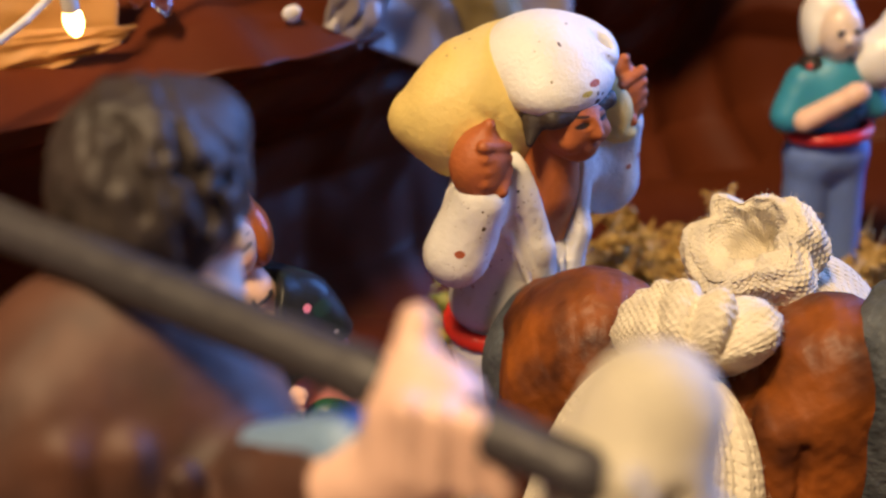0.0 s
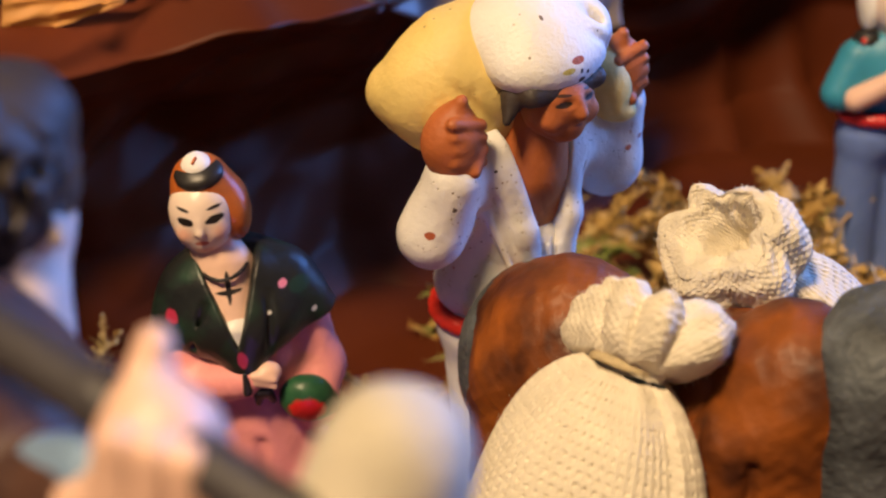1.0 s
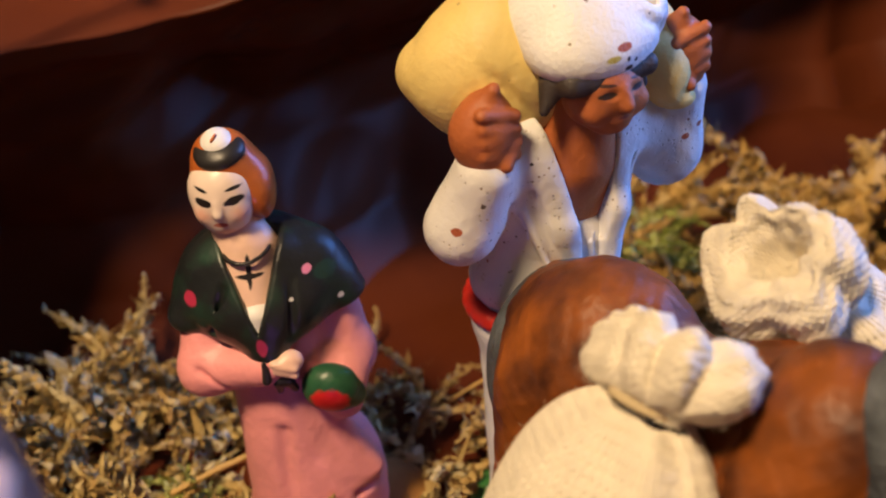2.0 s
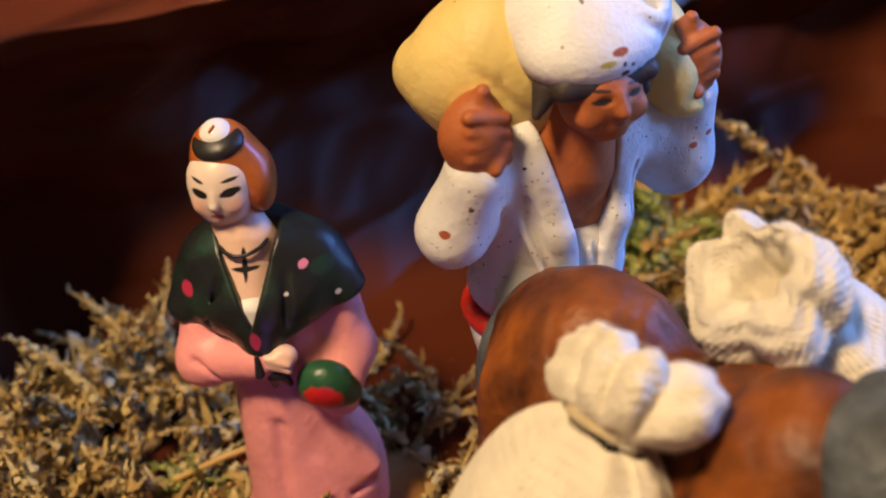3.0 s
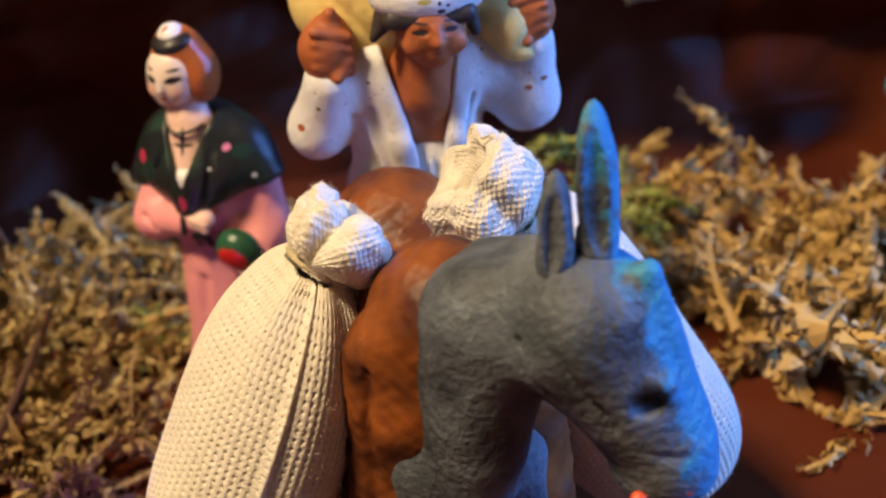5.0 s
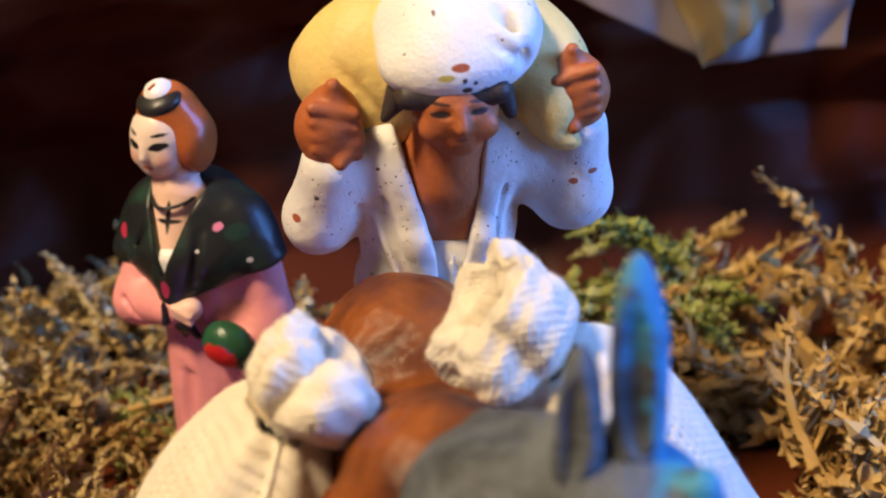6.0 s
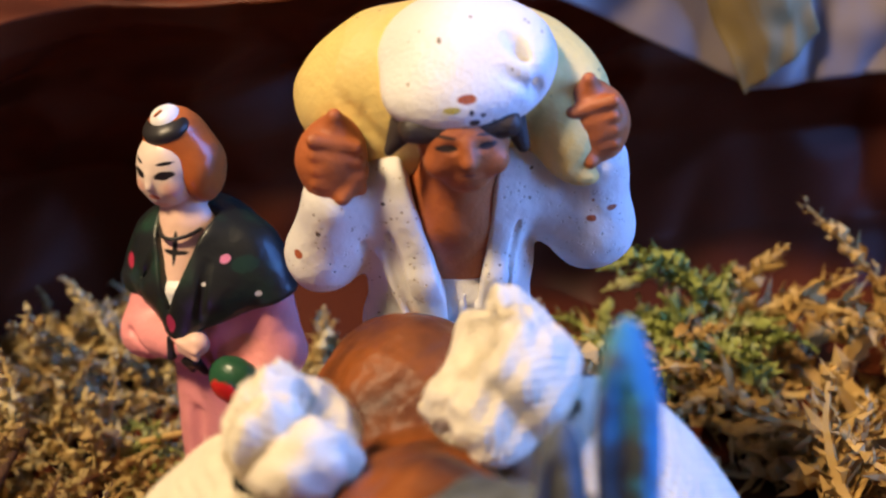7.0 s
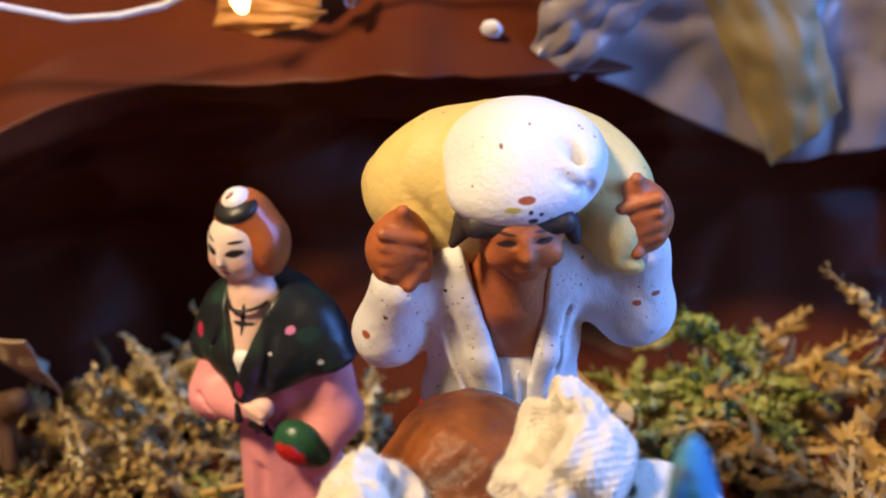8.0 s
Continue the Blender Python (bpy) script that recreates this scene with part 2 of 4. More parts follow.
def sculpt(prims, res=0.7):
    """Blends ellipsoids and tapered capsules (millimetres) into one smooth closed surface: vertices and quads."""
    lo, hi = np.full(3, 1e9), np.full(3, -1e9)
    boxes = []
    for p in prims:
        if p[0] == "wedge":
            boxes.append((np.full(3, -1e4), np.full(3, 1e4)))
            continue
        if p[0] == "ell":
            r = np.array([max(p[2])] * 3) if any(p[3]) else p[2]
            a, b = p[1] - r, p[1] + r
        else:
            r = max(p[3])
            a, b = np.minimum(p[1], p[2]) - r, np.maximum(p[1], p[2]) + r
        boxes.append((a, b))
        if not p[5]:
            lo, hi = np.minimum(lo, a), np.maximum(hi, b)
    lo, hi = lo - 3 * res, hi + 3 * res
    n = np.ceil((hi - lo) / res).astype(int) + 1
    f = np.full(n, 4.0, np.float32)
    for p, (a, b) in zip(prims, boxes):
        k = p[4]
        i0 = np.clip(np.floor((a - k - 3 * res - lo) / res).astype(int), 0, n)
        i1 = np.clip(np.ceil((b + k + 3 * res - lo) / res).astype(int) + 1, 0, n)
        if min(i1 - i0) <= 0:
            continue
        g = [lo[i] + res * np.arange(i0[i], i1[i]) for i in range(3)]
        x, y, z = np.meshgrid(*g, indexing="ij", sparse=True)
        if p[0] == "ell":
            x, y, z = x - p[1][0], y - p[1][1], z - p[1][2]
            if any(p[3]):
                m = np.array(Euler([radians(v) for v in p[3]]).to_matrix())
                x, y, z = (x * m[0][i] + y * m[1][i] + z * m[2][i] for i in range(3))
            r = p[2]
            k0 = np.sqrt((x / r[0]) ** 2 + (y / r[1]) ** 2 + (z / r[2]) ** 2)
            k1 = np.sqrt((x / r[0] ** 2) ** 2 + (y / r[1] ** 2) ** 2 + (z / r[2] ** 2) ** 2) + 1e-6
            d = k0 * (k0 - 1) / k1
        elif p[0] == "wedge":
            d = functools.reduce(np.maximum, [(x - q[0]) * v[0] + (y - q[1]) * v[1] + (z - q[2]) * v[2] for q, v in p[3]])
        else:
            ab = p[2] - p[1]
            t = np.clip(((x - p[1][0]) * ab[0] + (y - p[1][1]) * ab[1] + (z - p[1][2]) * ab[2]) / max(ab @ ab, 1e-9), 0, 1)
            d = np.sqrt((x - p[1][0] - t * ab[0]) ** 2 + (y - p[1][1] - t * ab[1]) ** 2 + (z - p[1][2] - t * ab[2]) ** 2) - (p[3][0] + t * (p[3][1] - p[3][0]))
        s = tuple(slice(i0[i], i1[i]) for i in range(3))
        e = f[s]
        if p[5]:
            h = np.clip(0.5 - 0.5 * (e + d) / k, 0, 1)
            f[s] = e + (-d - e) * h + k * h * (1 - h)
        else:
            h = np.clip(0.5 + 0.5 * (e - d) / k, 0, 1)
            f[s] = e + (d - e) * h - k * h * (1 - h)
    inside = f < 0
    c = np.zeros(n - 1, np.int8)
    for dx in (0, 1):
        for dy in (0, 1):
            for dz in (0, 1):
                c += inside[dx:n[0] - 1 + dx, dy:n[1] - 1 + dy, dz:n[2] - 1 + dz]
    cells = np.argwhere((c > 0) & (c < 8))
    index = np.full(n - 1, -1, np.int64)
    index[tuple(cells.T)] = np.arange(len(cells))
    total, count = np.zeros((len(cells), 3)), np.zeros((len(cells), 1))
    for axis in range(3):
        o1, o2 = [i for i in range(3) if i != axis]
        for u in (0, 1):
            for v in (0, 1):
                a = cells.copy()
                a[:, o1] += u
                a[:, o2] += v
                b = a.copy()
                b[:, axis] += 1
                fa, fb = f[tuple(a.T)], f[tuple(b.T)]
                m = (fa < 0) != (fb < 0)
                t = np.where(m, fa / np.where(m, fa - fb, 1), 0)
                q = a.astype(float)
                q[:, axis] += t
                total += q * m[:, None]
                count += m[:, None]
    verts = lo + res * total / np.maximum(count, 1)
    faces = []
    for axis in range(3):
        o1, o2 = (axis + 1) % 3, (axis + 2) % 3
        e = [slice(1, n[i] - 1) for i in range(3)]
        e[axis] = slice(0, n[axis] - 1)
        e2 = list(e)
        e2[axis] = slice(1, n[axis])
        diff = inside[tuple(e)].astype(int) - inside[tuple(e2)].astype(int)
        for sign in (1, -1):
            w = np.argwhere(diff == sign)
            if not len(w):
                continue
            w[:, [i for i in range(3) if i != axis]] += 1
            quad = []
            for du, dv in ((0, 0), (1, 0), (1, 1), (0, 1)):
                q = w.copy()
                q[:, o1] -= du
                q[:, o2] -= dv
                quad.append(index[tuple(q.T)])
            quad = np.stack(quad, 1)
            faces.append(quad if sign == 1 else quad[:, ::-1])
    return verts, np.concatenate(faces)


def mesh_from(name, layers, scale=0.001):
    """One mesh out of several (verts, faces, material)."""
    vs, fs, ms, mats, o = [], [], [], [], 0
    for v, f, m in layers:
        if m not in mats:
            mats.append(m)
        vs.append(np.asarray(v))
        fs.append(np.asarray(f) + o)
        ms.append(np.full(len(f), mats.index(m)))
        o += len(v)
    v, f, mi = np.concatenate(vs) * scale, np.concatenate(fs), np.concatenate(ms)
    me = bpy.data.meshes.new(name)
    me.from_pydata(v.tolist(), [], f.tolist())
    for m in mats:
        me.materials.append(m)
    me.polygons.foreach_set("material_index", mi.astype(np.int32))
    me.polygons.foreach_set("use_smooth", np.ones(len(f), bool))
    me.update()
    return me


def uneven(v, amount):
    """Shifts points by a smooth field, a few tenths of a millimetre, as hand-pressed clay has it."""
    out = v.copy()
    for f, w in ((0.31, 1.0), (0.74, 0.5), (1.7, 0.2)):
        for i in range(3):
            j, k = (i + 1) % 3, (i + 2) % 3
            out[:, i] += amount * w * np.sin(f * v[:, j] + 1.3 * i + 5 * f) * np.cos(f * 1.21 * v[:, k] - 0.7 * i)
    return out


def figure(name, layers, m, label, category, res=0.7, hand_made=0.1):
    shapes = [(*sculpt(p, r[0] if r else res), mat) for p, mat, *r in layers]
    me = mesh_from(name, [(uneven(v, hand_made), f, mat) for v, f, mat in shapes])
    ob = new(name, me)
    ob.matrix_world = m
    return tagged(ob, label, category)


def shape(prims, res, amount):
    v, f = sculpt(prims, res)
    return uneven(v, amount), f


def thing(name, m, label, category, group=""):
    ob = new(name)
    ob.matrix_world = m
    ob.empty_display_size = 0.01
    return tagged(ob, label, category, group)


def part(name, layers, parent, label="", scale=0.001):
    ob = new(name, mesh_from(name, layers, scale))
    ob.parent = parent
    if label:
        tagged(ob, label)
    return ob


def grid_faces(nu, nv, wrap=False):
    i, j = np.meshgrid(np.arange(nu if wrap else nu - 1), np.arange(nv - 1), indexing="ij")
    i, j = i.ravel(), j.ravel()
    i2 = (i + 1) % nu
    return np.stack([i * nv + j, i2 * nv + j, i2 * nv + j + 1, i * nv + j + 1], 1)


GROUND = -0.010

# ---------- the room round the table ----------
wall_paint = material("wall_paint", (0.24, 0.18, 0.13), 0.8, 0.06, 4, 0.05)
floor_wood = material("floor_wood", (0.25, 0.14, 0.07), 0.5, 0.2, 6, 0.1)
table_wood = material("table_wood", (0.22, 0.12, 0.06), 0.45, 0.2, 20, 0.1)


def slab(name, c, s, mat, kind="structure", label="", category=""):
    bm = bmesh.new()
    bmesh.ops.create_cube(bm, size=1.0)
    bmesh.ops.scale(bm, vec=s, verts=bm.verts)
    bmesh.ops.bevel(bm, geom=list(bm.edges), offset=min(s) * 0.08, segments=2, affect="EDGES")
    me = bpy.data.meshes.new(name)
    bm.to_mesh(me)
    bm.free()
    me.materials.append(mat)
    ob = new(name, me)
    ob.location = c
    return tagged(ob, label, category, kind=kind)


FLOOR = -0.76
slab("floor", (0, 0.2, FLOOR - 0.05), (3.0, 3.4, 0.1), floor_wood)
slab("ceiling", (0, 0.2, FLOOR + 2.5), (3.0, 3.4, 0.1), wall_paint)
slab("wall_north", (0, 1.85, FLOOR + 1.225), (2.8, 0.1, 2.45), wall_paint)
slab("wall_south", (0, -1.45, FLOOR + 1.225), (2.8, 0.1, 2.45), wall_paint)
slab("wall_west", (-1.45, 0.2, FLOOR + 1.225), (0.1, 3.4, 2.45), wall_paint)
slab("wall_east_low", (1.45, 0.2, FLOOR + 0.45), (0.1, 3.4, 0.9), wall_paint)
slab("wall_east_top", (1.45, 0.2, FLOOR + 2.325), (0.1, 3.4, 0.25), wall_paint)
slab("wall_east_south", (1.45, -0.55, FLOOR + 1.55), (0.1, 1.9, 1.3), wall_paint)
slab("wall_east_north", (1.45, 1.7, FLOOR + 1.55), (0.1, 0.4, 1.3), wall_paint)
table = thing("table", pose(0, 0.25, FLOOR), "brown wooden table under the paper landscape", "table")
for nm, c, s in [("tabletop", (0, 0, 0.73), (1.4, 0.9, 0.03))] + [("leg", (x * 0.62, y * 0.38, 0.357), (0.06, 0.06, 0.714)) for x in (-1, 1) for y in (-1, 1)]:
    ob = slab(nm, c, s, table_wood, "")
    ob.parent = table

# ---------- the crumpled paper: ground sheet and grotto ----------
paper = material("paper", (0.105, 0.024, 0.009), 0.4, 0.25, 30, 0.12, wear=((0.06, 0.012, 0.005), 14.0, 0.52), gloss=0.08)
paper_back = material("paper_back", (0.3, 0.22, 0.09), 0.55, 0.2, 60, 0.2)
paper_grey = material("paper_grey", (0.24, 0.2, 0.2), 0.3, 0.15, 40, 0.15)


def creases(x, y, seed, scale):
    """Sharp folds in both senses, as crumpled paper has."""
    p = Vector((x * scale, y * scale, seed))
    w = Vector((noise.noise(p * 0.7), noise.noise(p * 0.7 + Vector((5, 3, 1))), 0)) * 0.6
    return abs(noise.noise(p + w)) - 0.35 * abs(noise.noise(p * 2.3 + w)) + 0.07 * abs(noise.noise(p * 5.1 + w))


def sheet(name, nu, nv, place, mat, thickness=0.0003):
    v = np.array([place(i / (nu - 1), j / (nv - 1)) for i in range(nu) for j in range(nv)])
    me = mesh_from(name, [(v, grid_faces(nu, nv), mat)], 1.0)
    ob = new(name, me)
    s = ob.modifiers.new("thickness", "SOLIDIFY")
    s.thickness = thickness
    return ob


def ground_at(x, y):
    return GROUND + 0.004 * noise.noise(Vector((x * 14, y * 14, 2))) + 0.006 * creases(x, y, 9.0, 16)


ground = sheet("ground", 170, 150, lambda u, v: (-0.55 + 1.1 * u, -0.18 + 0.85 * v, ground_at(-0.55 + 1.1 * u, -0.18 + 0.85 * v)), paper)
tagged(ground, "dark brown crumpled glossy paper laid as ground", "ground", kind="structure")

# along the rock: RIDGE + s * ALONG, and n towards the viewer
RIDGE, ALONG, OUT = Vector((-0.126, 0.226)), Vector((0.76, 0.65)).normalized(), Vector((0.65, -0.76)).normalized()
PROFILE = [(-0.012, -0.016), (-0.034, 0.004), (-0.046, 0.032), (-0.036, 0.062), (-0.006, 0.083), (0.002, 0.0905), (-0.012, 0.099), (-0.045, 0.107), (-0.085, 0.125), (-0.13, 0.18), (-0.16, 0.3)]


def rock_point(u, v):
    s = -0.35 + 0.9 * u
    q = v * (len(PROFILE) - 1)
    i = min(int(q), len(PROFILE) - 2)
    f = q - i
    (n0, z0), (n1, z1) = PROFILE[i], PROFILE[i + 1]
    n, z = n0 + (n1 - n0) * f, z0 + (z1 - z0) * f
    right = min(1, max(0, (s - 0.10) / 0.10))
    low = min(1, max(0, (0.085 - z) / 0.03))
    # unseen outcrop added past the right end to shade the rock from the window
    shade_jut = min(1, max(0, (s - 0.34) / 0.09))
    n += 0.11 * shade_jut * shade_jut * (3 - 2 * shade_jut) + right * (-0.012 * low - 0.034 * (1 - low)) + 0.012 * noise.noise(Vector((s * 12, 4, z * 9)))
    z += (0.008 * noise.noise(Vector((s * 13, 1, 3))) - right * 0.012 + min(0, s) * 0.2 + min(0, s - 0.09) * 0.09) * min(1, max(0, z / 0.05))
    c = creases(s * 0.8, z * 1.1 + n * 0.5 - 0.35 * s, 3.0, 11) - 0.12
    edge = 1 - 0.6 * math.exp(-((z - 0.09) / 0.012) ** 2)
    n, z = n + 0.040 * c * edge, z + 0.006 * creases(s, z + n, 7.0, 14) * min(1, v * 4)
    p = RIDGE + s * ALONG + n * OUT
    return p.x, p.y, z


rock = sheet("paper_rock", 300, 170, rock_point, paper)
tagged(rock, "dark brown crumpled glossy paper shaped as a grotto", "paper rock", kind="structure")

# ---------- carrier with a sack on the shoulders ----------
def hand_prims(c, side, r=1.0):
    """A closed fist with the fingers bent over its front."""
    c = np.array(c, float)
    out = [ell(c, (5.6 * r, 4.8 * r, 6.6 * r), (0, 10 * side, 0)), cap(c + np.array([1.0 * side, 0, 4]), c + np.array([1.4 * side, -2.0, 8.2]), 3.2 * r, 1.3 * r, 3), cap(c, c + np.array([0.6 * side, -1.5, -8.5]), 4.8 * r, 3.0 * r, 3)]
    for i in range(4):
        z = 4.2 - 2.5 * i
        out.append(cap(c + np.array([-2.2 * side, -3.9, z + 1.0]), c + np.array([4.4 * side, -3.5 + 0.2 * i, z - 1.0]), 1.3 * r, 1.2 * r, 0.7))
    out.append(cap(c + np.array([4.4 * side, -2.2, -1.5]), c + np.array([1.6 * side, -4.6, -5.0]), 1.7 * r, 1.3 * r, 0.8))
    return out


COAT_OPENING = [wedge(((-3.6, 0, 66), (-1, 0, -0.24)), ((2.2, 0, 66), (1, 0, -0.18)), ((0, 0, 64), (0, 0, -1)), ((0, -1, 70), (0, 1, 0)), k=0.7),
                wedge(((-3.2, 0, 67), (-1, 0, 0.08)), ((1.8, 0, 67), (1, 0, -0.14)), ((0, 0, 66), (0, 0, 1)), ((0, -2, 70), (0, 1, 0)), k=0.7)]
carrier_layers = [
    ([ell((-1, 7, 97), (25.8, 13.2, 16.4)), cap((-13, 9, 98), (-21.8, 13.5, 97.0), 11, 4.4, 6), ell((19, 3, 93), (7.5, 8, 10), k=5), ell((18.2, -4, 92), (5.2, 5.5, 7.5), (0, -8, 0), 3), ell((20.6, -6.4, 86.6), (3.6, 2.6, 2.2), k=1.5), ell((17.6, -7.4, 88.2), (1.8, 1.6, 1.6), k=0.8), ell((22.6, -6.6, 88.6), (1.5, 1.5, 1.5), k=0.6),
      cap((-20, -3, 103), (-9, -6, 90), 0.5, 0.4, 1.6, True), cap((-15, -5, 100), (-13, -6, 88), 0.5, 0.4, 1.4, True)], sack_yellow, 0.6),
    ([ell((1.6, -0.5, 106.2), (13.6, 12, 9.8), (12, 0, 0)), ell((0.4, -7.6, 102.8), (11.8, 8.0, 6.4), (10, 0, 0), 4), ell((11.0, -4, 106), (4.6, 7, 5.5), (0, 25, 0), 6),
      cap((9, -9.5, 112), (13.6, -11, 101), 0.9, 0.5, 2.0, True), cap((6, -14.2, 109), (12.6, -12.4, 103), 0.6, 0.4, 1.6, True),
      wedge(((0, -10, 97.7), (0.05, -0.3, 1)), k=1.2)], hood_white, 0.45),
    ([ell((0.6, -6.8, 98.8), (9.4, 7.6, 5.2)), cap((-8.2, -8, 98), (-11.2, -9.5, 94.2), 2.6, 0.9, 1), cap((8.8, -7, 98), (10.4, -8, 93), 2.4, 1.2, 1), cap((-7, -12, 98.6), (8, -12.4, 98.8), 2.2, 2.2, 2)], dark_hair, 0.5),
    ([ell((0.8, -9.6, 95.2), (7.4, 6.4, 7.4), (20, 0, 0)), cap((1.2, -15.6, 97), (1.4, -16.4, 94.2), 0.8, 1.3, 1.2), ell((1.3, -14.2, 91.4), (1.9, 0.9, 0.9), k=1.2), ell((1.1, -12.0, 89.6), (3.0, 2.2, 1.8), k=2.5), ell((-3.2, -13.2, 93), (2.4, 1.8, 2.2), k=1.5), ell((5.4, -13.2, 93), (2.4, 1.8, 2.2), k=1.5),
      ell((-2.1, -15.9, 96.6), (1.8, 0.7, 0.8), k=0.9, cut=True), ell((4.6, -15.9, 96.6), (1.8, 0.7, 0.8), k=0.9, cut=True)], terracotta, 0.4),
    ([cap((0.2, -4.6, 92), (-0.4, -2.6, 80), 6.4, 7.2), ell((-0.6, -0.6, 77), (10, 7.4, 14), k=3)], terracotta, 0.55),
    ([ell((-2.6, 2, 68), (15.0, 10.6, 18)), ell((-1, 1, 83), (16.4, 9.8, 9.5), k=6), ell((-3.6, 4, 56), (15.0, 11.4, 8), k=5), ell((-3.6, 4.4, 53), (15.0, 11.6, 7.5), k=3),
      cap((-14, 1, 82), (-24.2, -1, 72), 7.2, 6.2, 4), cap((-24.2, -1, 72), (-21, -5, 84), 6.0, 5.6, 3),
      cap((13, 1, 83), (22.5, 1, 73), 7.4, 7.4, 4), cap((22.5, 1, 73), (23, -3, 87), 7.0, 5.4, 3),
      cap((-10.2, -3.2, 87), (-6.6, -6.8, 69), 3.2, 2.8, 4), cap((-6.6, -6.8, 69), (-4.6, -7.2, 52), 2.6, 2.0, 3.5), cap((8.4, -3.2, 87), (5.2, -6.8, 69), 3.0, 2.6, 4), cap((5.2, -6.8, 69), (2.4, -7.2, 52), 2.4, 2.0, 3.5),
      cap((-12.4, -6.4, 78), (-8.6, -10.2, 60), 0.5, 0.4, 1.0, True), cap((-8.6, -10.2, 62), (-6.6, -10.6, 52), 0.5, 0.4, 0.8, True), cap((9.6, -6.4, 82), (4.8, -10.4, 58), 0.5, 0.4, 1.0, True), cap((-14, -6, 74), (-10, -8.6, 60), 0.8, 0.6, 1.4),
      cap((-17, -6, 76), (-15, -6.6, 66), 0.6, 0.4, 1.6, True)] + COAT_OPENING, white_plaster, 0.4),
    ([ell((-1.2, -2.0, 61), (7, 6.0, 9.5)), cap((-0.4, -8.4, 66), (-1.2, -8.0, 55), 0.35, 0.3, 0.8)], hood_white, 0.5),
    (hand_prims((-20.8, -5.0, 91.6), 1), terracotta, 0.4),
    (hand_prims((23.0, -3.6, 94.2), -1, 0.92), terracotta, 0.4),
    ([cap((-3.6 + 15.0 * math.cos(a), 11.8 * math.sin(a) + 4.5, 48.0 + 1.0 * math.sin(a)), (-3.6 + 15.0 * math.cos(a + 0.2), 11.8 * math.sin(a + 0.2) + 4.5, 48.0 + 1.0 * math.sin(a + 0.2)), 1.9, None, 0.8) for a in np.arange(0, 6.28, 0.2)], belt_red, 0.5),
    ([ell((-3.6, 4.5, 45), (15.0, 11.8, 9)), cap((-9.4, 4.5, 44), (-11, 3, 4), 8.4, 7.8, 5), cap((3.4, 4.5, 44), (5, 5, 4), 8.4, 7.8, 5), ell((-11, 0, 0), (7.5, 10, 5.5), k=3), ell((5, 2, 0), (7.5, 10, 5.5), k=3), cap((-17.5, 0, 30), (-16, -2, 14), 0.5, 0.4, 2, True)], trouser_white),
    ([ell((-3, 4, -7), (20, 17, 4.5))], base_green),
    ([ell((-18.4, 7.6, 49.2), (0.9, 0.9, 0.9))], paint_white, 0.3),
]
figure("carrier_figurine", carrier_layers, pose(0.0138, 0.2429, 0, 0, 0, 42.2) @ Matrix.Scale(0.98, 4), "painted clay figurine in white coat carrying a yellow sack", "figurine")

